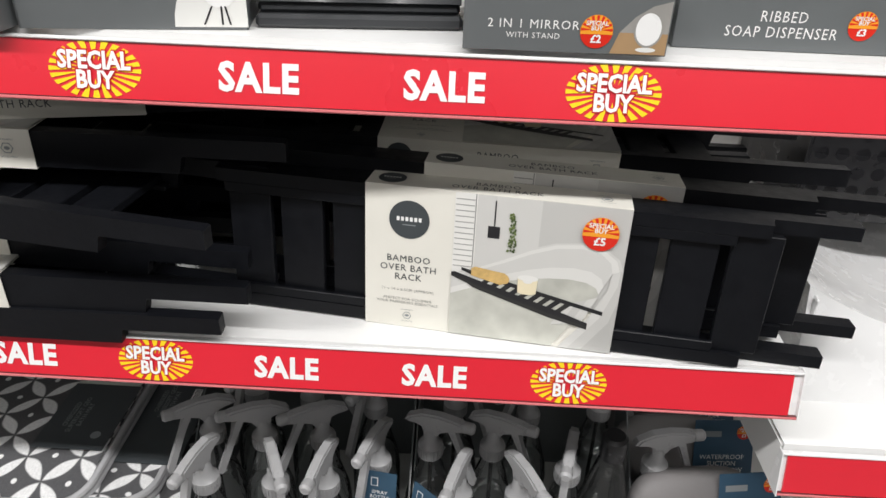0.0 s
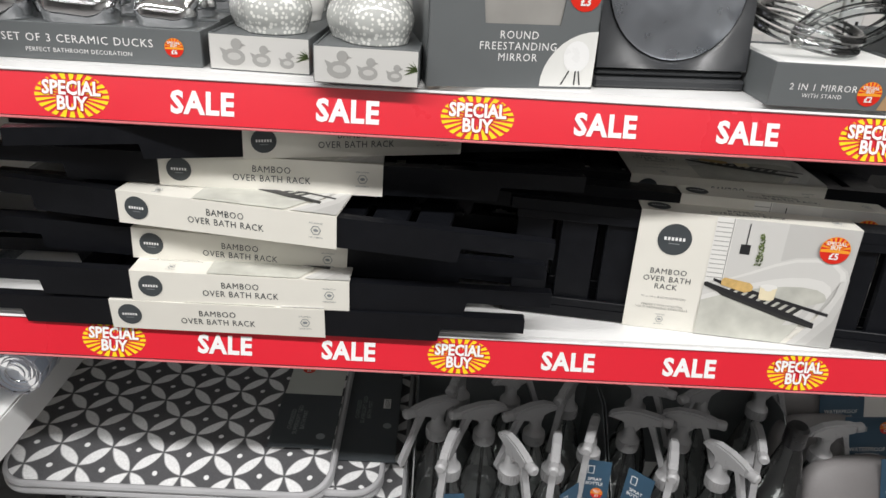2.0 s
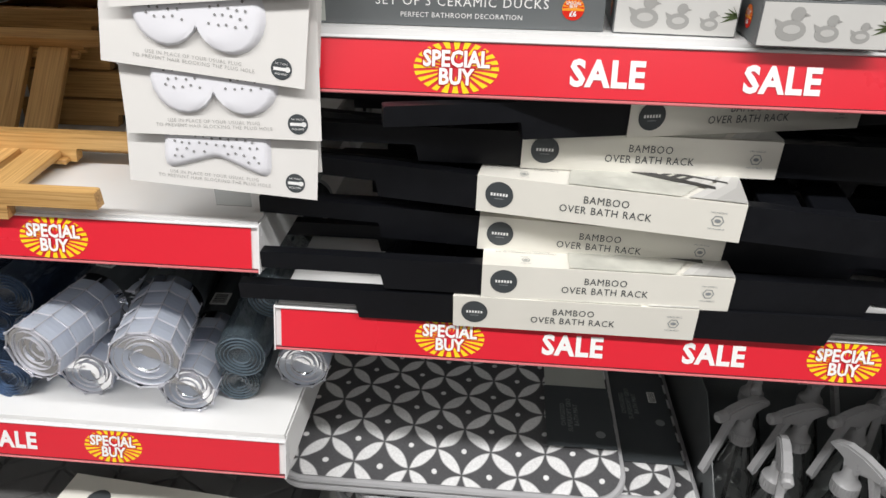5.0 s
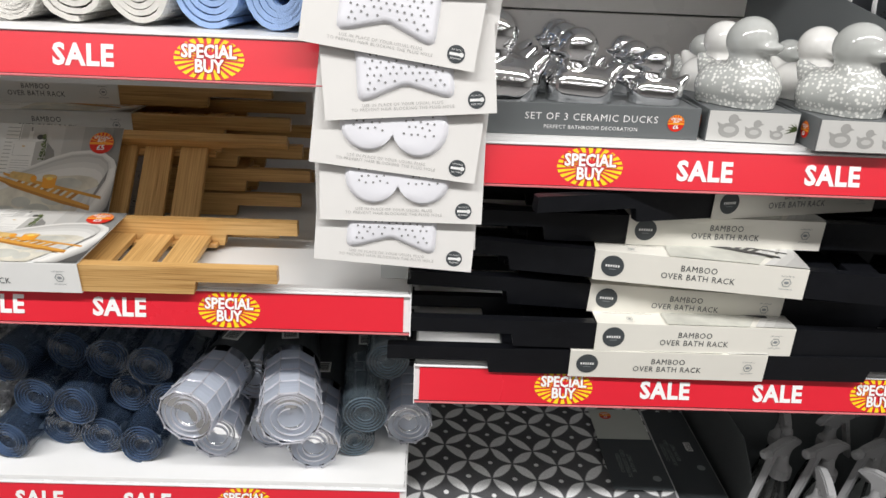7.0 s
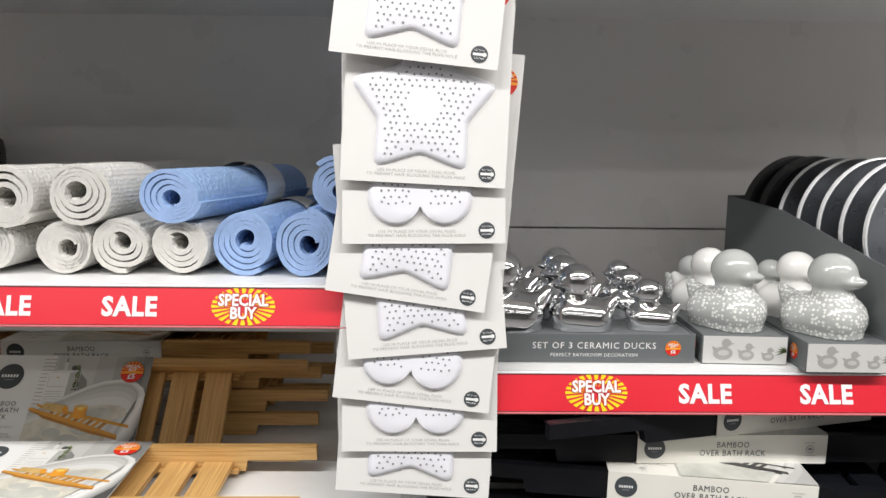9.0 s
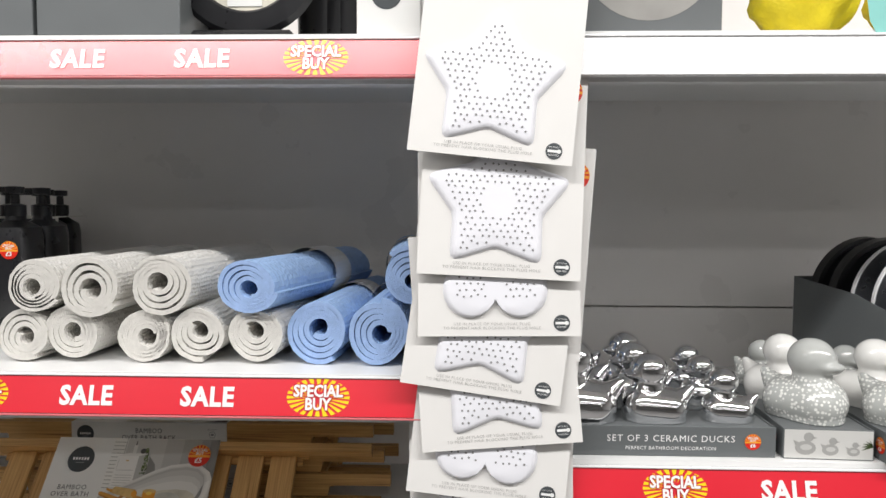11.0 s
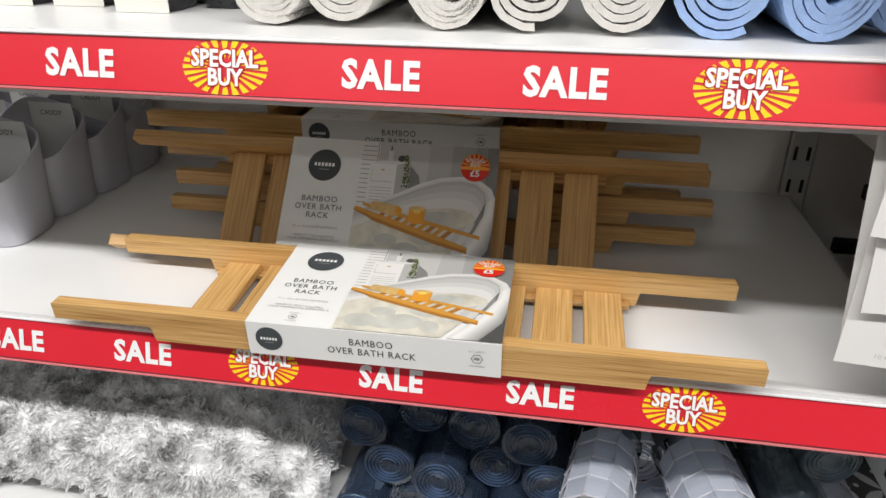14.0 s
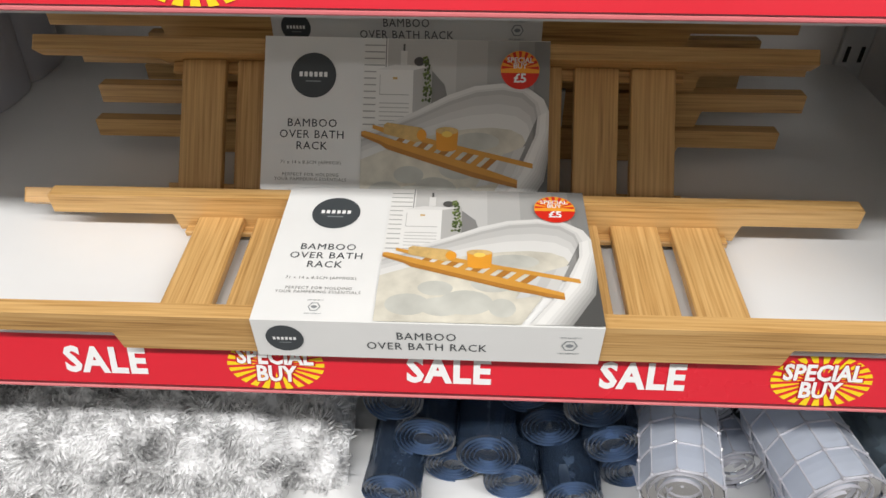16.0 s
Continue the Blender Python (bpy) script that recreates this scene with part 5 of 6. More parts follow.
one = dispenser_set("two black pump dispensers in a cream card wrap", False)
one.matrix_basis = pose(-0.7755 + WEST, 0.714, L1 + 0.0005, 0, 0, 0)
for x, y, rz in ((-0.8645, 0.745, 1), (-0.9395, 0.738, -1), (-1.015, 0.735, 0), (-0.76, 0.925, 14), (-0.855, 0.95, -8)):
    copy_thing(one, pose(x + WEST, y, L1 + 0.0005, 0, 0, rz))
two = dispenser_set("two black pump dispensers with a price sticker", True)
two.matrix_basis = pose(-0.7075 + WEST, 0.752, L1 + 0.0005, 0, 0, 4)

# ---- caddies ----
def caddy():
    t = thing("bath_caddy", "pale lilac-grey plastic tub with a scooped rim, empty", "storage tub", "plastic caddies")
    b = Build()
    n = 36
    sq = [(math.copysign(abs(math.cos(a)) ** 0.55, math.cos(a)), math.copysign(abs(math.sin(a)) ** 0.55, math.sin(a))) for a in [2 * math.pi * i / n for i in range(n)]]
    rings = []
    for k, zf in ((0.86, 0.0), (0.9, 0.03), (0.95, 0.5), (1.0, 1.0), (0.965, 1.0), (0.91, 0.5), (0.85, 0.05), (0.6, 0.04)):
        rings.append([(0.052 * k * c, 0.052 * k * s, zf * (0.115 + 0.022 * s - 0.012 * c) + 0.0005) for c, s in sq])
    verts = [p for r in rings for p in r]
    faces = [(j * n + i, j * n + (i + 1) % n, (j + 1) * n + (i + 1) % n, (j + 1) * n + i) for j in range(len(rings) - 1) for i in range(n)] + [tuple(range(n)), tuple(range(7 * n, 8 * n))]
    b.add(verts, faces, CADDY_GREY)
    b.done("tub", t, smooth=True)
    b = Build()
    b.box(-0.034, 0.034, 0.034, 0.0346, 0.03, 0.14, WHITE_CARD)
    words(b, "CADDY", 0, 0.126, 0.0004, SLATE_PRINT, Matrix.Translation((0, 0.034, 0)) @ FRONT, width=0.034)
    b.done("card", t)
    return t


c0 = caddy()
c0.matrix_basis = pose(-1.068 + WEST, 0.792, L2, 0, 0, 3)
for x, y in ((-1.07, 0.888), (-1.068, 0.976), (-1.068, 1.06), (-1.175, 0.795), (-1.175, 0.89), (-1.175, 0.98), (-1.175, 1.06)):
    copy_thing(c0, pose(x + WEST, y, L2, 0, 0, 2 + x * 3))

# ---- clear shower mats ----
def clear_roll(label, group, mat, x, y, z, r, rz, seed, bubbled=False, length=0.3, band=True, rx=0.0):
    t = thing("clear_rolled_mat", label, "shower mat", group, pose(x, y, z, rx, 0, rz))
    b = Build()
    rr = r * (0.9 if bubbled else 1.0)
    if not bubbled:
        b.lathe([(0.0001, -0.007), (rr * 0.4, -0.005), (rr * 0.985, -0.002)] + [(rr * (1 + 0.03 * math.sin(i * 1.7 + seed)), -0.0025 - i * length / 12) for i in range(13)], mat, 26, pose(0, 0, 0, 90, 0, 0), 1.0)
    if bubbled:
        b.lathe([(rr * 0.5, -0.004), (rr * 0.45, -length)], mat, 18, pose(0, 0, 0, 90, 0, 0))
    b.done("roll", t, smooth=True)
    b = Build()
    spiral(b, EDGE_OF[mat.name], r * 0.32, r * (0.92 if bubbled else 1.0), 2.6 if bubbled else 4.6, 0.0005, 0.003, 1.0, seed)
    if bubbled:
        b.lathe([(r * 0.93, -0.0025), (r * 0.5, -0.006), (0.0001, -0.008)], mat, 22, pose(0, 0, 0, 90, 0, 0))
    b.done("rolled_edge", t, smooth=True)
    if bubbled:
        b, ribs, gap, sides = Build(), Build(), 0.029, 10
        k = int(length * 0.45 / gap)
        prof = []
        for i in range(k):
            prof += [(r * (0.955 + 0.045 * math.sin(math.pi * j / 4)), -(i + j / 4) * gap) for j in range(4)]
        b.lathe(prof, mat, sides, pose(0, 0, 0, 90, 0, 0))
        b.done("bubble_skin", t, smooth=False)
        for i in range(k):
            y0 = i * gap
            ribs.lathe([(r * 0.99, -y0 + 0.0013), (r * 0.99 + 0.0013, -y0), (r * 0.99, -y0 - 0.0013), (r * 0.99 - 0.0013, -y0)], PVC_RIB, sides, pose(0, 0, 0, 90, 0, 0))
            for j in range(sides):
                a = 2 * math.pi * j / sides
                cx, cz = r * math.cos(a), r * math.sin(a)
                ribs.box(cx - 0.0006, cx + 0.0006, y0, y0 + gap, cz - 0.0006, cz + 0.0006, PVC_RIB)
                bm = bmesh.new()
                bmesh.ops.create_icosphere(bm, subdivisions=1, radius=1)
                ribs.bm(bm, PVC_RIB, Matrix.Translation((cx, y0, cz)) @ Matrix.Diagonal((0.0024, 0.0024, 0.0024, 1)))
        ob = ribs.done("rib_lattice", t, "clear raised ribs with suckers", smooth=True)
        ob["kind"] = "stuff"
    if band:
        b = Build()
        b.lathe([(r + 0.001, 0), (r + 0.0013, -0.08), (r + 0.001, -0.17)], SLATE_PRINT, 24, pose(0, length * 0.4, 0, 90, 0, 0))
        ob = b.done("band", t, "dark card band with a barcode")
        b = Build()
        up = Matrix.Translation((0, length * 0.4 + 0.03, r + 0.0022))
        b.box(-0.012, 0.012, -0.014, 0.014, -0.0012, 0, WHITE_CARD, 0, up)
        for i in range(9):
            b.box(-0.009, 0.009, -0.011 + i * 0.0025, -0.011 + i * 0.0025 + 0.0008 + 0.0006 * (i % 2), 0, 0.0003, PHOTO_BLACK, 0, up)
        b.done("barcode", t)
    return t


for i, (x, z) in enumerate([(-0.568 + k * 0.061, 0.03) for k in range(5)] + [(-0.535 + k * 0.062, 0.083) for k in range(4)] + [(-0.565 + k * 0.064, 0.136) for k in range(4)]):
    clear_roll("blue-tinted clear plastic shower mat rolled up, in a heap", "blue clear mats", PVC_BLUE, x + WEST, (0.645 if i < 5 else 0.655 if i < 9 else 0.675) + 0.018 * (i * 2 % 3), L3 + z, 0.03, -4 + (i * 29 % 9), 40 + i, band=False, length=0.32)
for i, (x, y, z, r, rz) in enumerate(((-0.2865, 0.66, 0.034, 0.033, 4), (-0.2145, 0.685, 0.033, 0.032, 4), (-0.1475, 0.642, 0.036, 0.035, 3), (-0.0185, 0.70, 0.036, 0.034, 3), (-0.3035, 0.603, 0.109, 0.0375, -10), (-0.245, 0.72, 0.093, 0.033, 2), (-0.1685, 0.60, 0.112, 0.0405, 10))):
    clear_roll("clear bubbled plastic shower mat rolled up in a dark band", "clear bubble mats", PVC_CLEAR, x + WEST, y, L3 + z, r, rz, 60 + i, True)
for i, (x, y, z, r) in enumerate(((-0.094, 0.668, 0.03, 0.029), (-0.078, 0.65, 0.086, 0.031), (-0.05, 0.7, 0.14, 0.03))):
    clear_roll("smoky clear plastic shower mat rolled up in a pale band", "smoky clear mats", PVC_SMOKE, x + WEST, y, L3 + z, r, 4, 80 + i)

# ---- fluffy mats ----
def plush(label, x0, x1, y0, y1, z0, z1, seed, count):
    t = thing("fluffy_bath_mat", label, "bath mat", "fluffy mats")
    b = Build()
    nx, ny = 90, 70
    verts = []
    for j in range(ny + 1):
        for i in range(nx + 1):
            u, v = i / nx, j / ny
            a = v * 1.5
            if a < 0.5:
                ang = math.pi / 2 * a / 0.5
                y, z = y0 + 0.05 - 0.05 * math.cos(ang), z0 + (z1 - z0) * math.sin(ang)
            else:
                y, z = y0 + 0.05 + (y1 - y0 - 0.05) * (a - 0.5), z1
            e = min(u, 1 - u)
            drop = 0.6 * (z1 - z0) * max(0, 1 - e / 0.06) ** 2
            x = x0 + (x1 - x0) * u
            z += 0.014 * noise.noise(Vector((x * 9, y * 9, seed))) + 0.017 * noise.noise(Vector((x * 52, y * 52, z * 30 + seed))) - drop
            verts.append((x, y, z))
    faces = [(j * (nx + 1) + i, j * (nx + 1) + i + 1, (j + 1) * (nx + 1) + i + 1, (j + 1) * (nx + 1) + i) for j in range(ny) for i in range(nx)]
    b.add(verts, faces, PLUSH)
    ob = b.done("pile_base", t, smooth=True)
    me = ob.data
    rnd = random.Random(seed)
    tv, tf = [], []
    polys = [p for p in me.polygons]
    for _ in range(count):
        p = rnd.choice(polys)
        q = [me.vertices[i].co for i in p.vertices]
        u, v = rnd.random(), rnd.random()
        c = q[0].lerp(q[1], u).lerp(q[3].lerp(q[2], u), v)
        nrm = p.normal if p.normal.z > -0.2 else -p.normal
        flow = noise.noise_vector(c * 55 + Vector((seed, 0, 0)))
        d = (nrm * 0.55 + flow * 1.3 + Vector((rnd.uniform(-0.4, 0.4), rnd.uniform(-0.4, 0.4), rnd.uniform(-0.2, 0.3)))).normalized()
        side = d.cross(Vector((rnd.uniform(-1, 1), rnd.uniform(-1, 1), rnd.uniform(-1, 1)))).normalized() * rnd.uniform(0.0006, 0.0013)
        ln = rnd.uniform(0.005, 0.011)
        k = len(tv)
        mid = c + d * ln * 0.55 + nrm * 0.002
        tip = c + d * ln + flow * 0.004
        tv += [c - side, c + side, mid + side * 0.8, mid - side * 0.8, tip]
        tf += [(k, k + 1, k + 2, k + 3), (k + 3, k + 2, k + 4)]
    b = Build()
    b.add(tv, tf, PLUSH)
    fur = b.done("fur", t)
    fur["kind"] = "stuff"
    return t


n_, k_ = PLUSH.node_tree.nodes, PLUSH.node_tree.links
tc_, a_, c_, mx_, rp_ = n_.new("ShaderNodeTexCoord"), n_.new("ShaderNodeTexNoise"), n_.new("ShaderNodeTexNoise"), n_.new("ShaderNodeMath"), n_.new("ShaderNodeValToRGB")
a_.inputs["Scale"].default_value, c_.inputs["Scale"].default_value = 30, 220
k_.new(tc_.outputs["Object"], a_.inputs["Vector"])
k_.new(tc_.outputs["Object"], c_.inputs["Vector"])
mx_.operation = "MULTIPLY_ADD"
mx_.inputs[1].default_value = 0.5
k_.new(c_.outputs["Fac"], mx_.inputs[0])
k_.new(a_.outputs["Fac"], mx_.inputs[2])
rp_.color_ramp.elements[0].position, rp_.color_ramp.elements[0].color = 0.52, (0.3, 0.3, 0.3, 1)
rp_.color_ramp.elements[1].position, rp_.color_ramp.elements[1].color = 0.82, (0.93, 0.93, 0.93, 1)
k_.new(mx_.outputs[0], rp_.inputs[0])
k_.new(rp_.outputs[0], n_["Principled BSDF"].inputs["Base Color"])
plush("thick grey and white fluffy bath mat, folded on the shelf", -1.21, -0.662, 0.635, 1.06, L3 + 0.015, L3 + 0.118, 3, 42000)
plush("thick grey and white fluffy bath mat, folded beneath another", -1.18, -0.6, 0.665, 1.05, L3 + 0.0, L3 + 0.075, 7, 16000)

# ---- lattice mats ----
def lattice_mat(label, x0, x1, y0, y1, z, thick, wave, m=None):
    """A folded plush mat: two layers with a bound edge and round corners."""
    t = thing("patterned_bath_mat", label, "bath mat", "patterned mats")
    r = 0.045

    def ring(inset, n=10):
        pts = []
        for cx, cy, a0 in ((x1 - r, y1 - r, 0), (x0 + r, y1 - r, 90), (x0 + r, y0 + r, 180), (x1 - r, y0 + r, 270)):
            pts += [(cx + (r - inset) * math.cos(math.radians(a0 + 90 * i / n)), cy + (r - inset) * math.sin(math.radians(a0 + 90 * i / n))) for i in range(n + 1)]
        return pts

    def lift(x, y):
        return wave * math.sin((x - x0) * 15 + 0.6) - 0.02 * max(0, 1 - (y - y0) / 0.12) ** 2 * (1 if wave else 0)
    for k in range(2):
        zb = z - (k + 1) * thick + (0.0008 if k == 0 else 0)
        b = Build()
        nx, ny = 44, 36
        verts, idx = [], {}
        for j in range(ny + 1):
            for i in range(nx + 1):
                x, y = x0 + 0.006 + (x1 - x0 - 0.012) * i / nx, y0 + 0.006 + (y1 - y0 - 0.012) * j / ny
                for cx, cy, sx, sy in ((x0 + r, y0 + r, -1, -1), (x1 - r, y0 + r, 1, -1), (x0 + r, y1 - r, -1, 1), (x1 - r, y1 - r, 1, 1)):
                    dx, dy = x - cx, y - cy
                    if dx * sx > 0 and dy * sy > 0 and math.hypot(dx, dy) > r - 0.006:
                        f = (r - 0.006) / math.hypot(dx, dy)
                        x, y = cx + dx * f, cy + dy * f
                verts.append((x, y, zb + thick + lift(x, y)))
        faces = [(j * (nx + 1) + i, j * (nx + 1) + i + 1, (j + 1) * (nx + 1) + i + 1, (j + 1) * (nx + 1) + i) for j in range(ny) for i in range(nx)]
        b.add(verts, faces, MAT_LATTICE)
        b.done("plush_top", t, smooth=True)
        b = Build()
        loop = ring(0.004)
        n, tube = len(loop), 8
        verts = []
        for i, (x, y) in enumerate(loop):
            p, q = loop[i - 1], loop[(i + 1) % n]
            d = Vector((q[0] - p[0], q[1] - p[1], 0)).normalized()
            side = Vector((d.y, -d.x, 0))
            for s in range(tube):
                a = 2 * math.pi * s / tube
                c = Vector((x, y, zb + thick * 0.55 + lift(x, y))) + side * (0.0055 * math.cos(a)) + Vector((0, 0, thick * 0.52 * math.sin(a)))
                verts.append(c)
        faces = [(i * tube + s, i * tube + (s + 1) % tube, ((i + 1) % n) * tube + (s + 1) % tube, ((i + 1) % n) * tube + s) for i in range(n) for s in range(tube)]
        b.add(verts, faces, MAT_EDGE)
        b.done("binding", t, smooth=True)
    return t


lattice_mat("grey and white lattice-pattern plush bath mat, folded", -0.048, 0.434, 0.662, 1.1, 0.694, 0.011, 0.005)
PILE = [(0.02, 0.507, 0.678), (0.06, 0.543, 0.662), (0.03, 0.535, 0.67), (0.05, 0.545, 0.665), (0.04, 0.54, 0.672)]
for i, (x0, x1, y0) in enumerate(PILE):
    lattice_mat("grey and white lattice-pattern plush bath mat, folded beneath others", x0, x1, y0, 1.1, 0.672 - i * 0.0222, 0.011, 0.0)


def swing_tag(x0, x1, y0, y1, z, body, photo):
    t = thing("swing_tag", "dark slate card tag lying on a patterned mat", "tag", "mat tags")
    b = Build()
    b.box(x0, x1, y0, y1, z, z + 0.0008, SLATE_PRINT)
    b.done("card", t)
    b = Build()
    m = Matrix.Translation(((x0 + x1) / 2, (y0 + y1) / 2, z + 0.0008)) @ pose(0, 0, 0, 0, 0, 90)
    words(b, "OVERSIZED\nSUPERSOFT GEO\nBATH MAT", 0.0, 0.014, 0.0004, SLATE_PALE, m, width=0.07, height=0.026)
    b.done("tag_print", t)
    b = Build()
    b.disc(-0.04 if not photo else -0.038, -0.028, 0.007, 0.007, SLATE_PALE, 0.0004, m)
    b.done("tag_roundel", t)
    if not photo:
        b = Build()
        b.flat([(0.005, -0.03), (0.03, -0.03), (0.03, -0.018), (0.005, -0.018)], WHITE_PRINT, 0.0004, m)
        for i in range(8):
            b.flat([(0.007 + i * 0.0028, -0.029), (0.0083 + i * 0.0028, -0.029), (0.0083 + i * 0.0028, -0.02), (0.007 + i * 0.0028, -0.02)], PHOTO_BLACK, 0.0006, m)
        b.done("barcode", t)
    if photo:
        b = Build()
        b.box(x0 + 0.002, x1 - 0.002, y1 + 0.001, y1 + 0.09, z, z + 0.0006, PHOTO_WALL)
        sticker(b, x0 + 0.03, y1 + 0.07, 0.011, z + 0.001, Matrix.Identity(4), "£5")
        b.done("photo_card", t)
    return t


swing_tag(0.329, 0.427, 0.736, 0.866, 0.7015, "", True)
swing_tag(0.431, 0.5235, 0.742, 0.99, 0.6755, "", False)

# ---- spray bottles ----
def spray_bottle():
    t = thing("spray_bottle", "clear spray bottle with a pale grey trigger and blue tag", "spray bottle", "spray bottles")
    b = Build()
    prof = [(0.03, 0.0), (0.034, 0.004), (0.034, 0.085), (0.032, 0.1)]
    for i in range(9):
        f = i / 8
        r = 0.032 - 0.017 * f
        prof += [(r, 0.102 + f * 0.066), (r - 0.0012, 0.105 + f * 0.066)]
    prof += [(0.0125, 0.176), (0.0125, 0.184)]
    b.lathe(prof, PET_CLEAR, 24)
    b.done("bottle", t, smooth=True)
    b = Build()
    b.lathe([(0.0135, 0.178), (0.0158, 0.179), (0.016, 0.196), (0.0125, 0.199), (0.0095, 0.206), (0.008, 0.222)], TRIGGER_GREY, 24)
    b.done("collar", t, smooth=True)
    b = Build()
    for i in range(24):
        b.box(-0.0006, 0.0006, 0.0153, 0.0167, 0.181, 0.194, TRIGGER_GREY, 0, pose(0, 0, 0, 0, 0, 15 * i))
    ob = b.done("collar_grip", t)
    ob["kind"] = "stuff"
    b = Build()
    top = [(0.034, 0.231), (0.03, 0.238), (0.012, 0.247), (-0.012, 0.249), (-0.034, 0.246), (-0.044, 0.243), (-0.044, 0.231), (-0.03, 0.229), (-0.014, 0.222), (-0.009, 0.214), (0.008, 0.214), (0.011, 0.226), (0.022, 0.23)]
    b.prism(top, -0.0048, 0.0048, TRIGGER_GREY)
    mx, mz = -0.004, 0.233
    for side in (-1, 1):
        b.prism([(mx + (x - mx) * 0.88, mz + (z - mz) * 0.8) for x, z in top], *sorted((side * 0.0048, side * 0.0064)), TRIGGER_GREY)
    b.done("head", t)
    b = Build()
    b.lathe([(0.0001, 0), (0.007, 0), (0.0075, 0.003), (0.0075, 0.011), (0.005, 0.014), (0.0001, 0.014)], TRIGGER_GREY, 16, pose(-0.043, 0, 0.237, 0, -90, 0))
    b.done("nozzle", t, smooth=True)
    b = Build()
    b.prism([(-0.022, 0.23), (-0.033, 0.228), (-0.041, 0.205), (-0.055, 0.17), (-0.063, 0.149), (-0.06, 0.144), (-0.055, 0.147), (-0.047, 0.168), (-0.034, 0.203), (-0.027, 0.219)], -0.0046, 0.0046, TRIGGER_GREY)
    b.done("trigger", t)
    b = Build()
    b.lathe([(0.0028, 0.0), (0.0028, 0.19)], PET_CLEAR, 8)
    b.done("dip_tube", t)
    return t


def bottle_tag(x, y, z, rz, tilt, label=True):
    t = thing("bottle_tag", "petrol-blue card tag hanging on a spray bottle", "tag", "bottle tags", pose(x, y, z, tilt, 0, rz))
    b = Build()
    b.box(-0.0195, 0.0195, -0.0004, 0.0004, 0, 0.062, LABEL_BLUE)
    b.done("card", t)
    b = Build()
    words(b, "SPRAY\nBOTTLE", -0.001, 0.029, 0.0007, WHITE_PRINT, FRONT, width=0.024, height=0.012, bold=0.01)
    b.flat([(-0.0125, 0.041), (-0.0035, 0.041), (-0.0035, 0.0535), (-0.0125, 0.0535)], WHITE_PRINT, 0.0007, FRONT)
    b.flat([(-0.0115, 0.042), (-0.0045, 0.042), (-0.0045, 0.0525), (-0.0115, 0.0525)], LABEL_BLUE, 0.0009, FRONT)
    sticker(b, 0.004, 0.0105, 0.0085, 0.0009, FRONT, "£1")
    b.done("tag_print", t)
    return t


sb = spray_bottle()
BOTTLES = [(0.603, 0.655, 75), (0.688, 0.655, 115), (0.748, 0.66, 78), (0.806, 0.70, 70), (0.908, 0.655, 72), (0.98, 0.658, 118), (1.043, 0.70, 76), (1.155, 0.72, 190),
           (0.585, 0.735, 30), (0.655, 0.73, 20), (0.73, 0.735, 25), (0.87, 0.73, 165), (0.95, 0.735, 160), (0.62, 0.815, 70), (0.70, 0.81, 200), (0.79, 0.80, 60), (0.9, 0.81, 150), (1.0, 0.8, 30), (1.1, 0.82, 180)]
for i, (x, y, rz) in enumerate(BOTTLES):
    z = R3 + 0.0005 + (0.012 if i in (3,) else 0)
    if i == 0:
        sb.matrix_basis = pose(x, y, R3 + 0.0005, 0, 0, rz)
    else:
        copy_thing(sb, pose(x, y, R3 + 0.0005, 0, 0, rz))
for x, y, z, rz, tl in ((0.607, 0.617, 0.668, 5, -12), (0.705, 0.615, 0.66, -25, -14), (0.812, 0.662, 0.70, -8, -10), (0.912, 0.616, 0.665, 4, -12), (0.985, 0.617, 0.672, -18, -14), (0.862, 0.64, 0.7, -40, -12), (0.775, 0.63, 0.68, 40, -8)):
    bottle_tag(x, y, z, rz, tl)
t = thing("tall_bottle", "clear tapered bottle with a black cap", "bottle", m=pose(1.09, 0.69, R3 + 0.0005))
b = Build()
b.lathe([(0.038, 0), (0.041, 0.006), (0.041, 0.11), (0.033, 0.15), (0.019, 0.21), (0.013, 0.235)], PET_CLEAR, 24)
b.done("body", t, smooth=True)
b = Build()
b.lathe([(0.0145, 0.232), (0.0155, 0.234), (0.0155, 0.262), (0.012, 0.266), (0.0001, 0.266)], BLACK_PLASTIC, 20)
b.done("cap", t, smooth=True)

def bottle_tray(x0, x1):
    t = thing("bottle_tray", "slate-grey card display tray holding spray bottles", "display box", "bottle trays")
    for xs in (x0, x1 - 0.002):
        b = Build()
        b.prism([(0.617, R3 + 0.001), (1.06, R3 + 0.001), (1.06, R3 + 0.2), (0.8, R3 + 0.2), (0.617, R3 + 0.055)], 0, 0.002, GREY_CARD, Matrix.Translation((xs + 0.002, 0, 0)) @ pose(0, 0, 0, 0, 0, 90))
        b.done("side_panel", t)
    for name, y, high in (("front_panel", 0.6165, 0.055), ("rear_panel", 0.9, 0.2)):
        b = Build()
        b.box(x0 + 0.0022, x1 - 0.0022, y, y + 0.0015, R3 + 0.001, R3 + high, GREY_CARD)
        b.done(name, t)
    return t


for x0, x1 in ((0.552, 0.846), (0.849, 1.135)):
    bottle_tray(x0, x1)

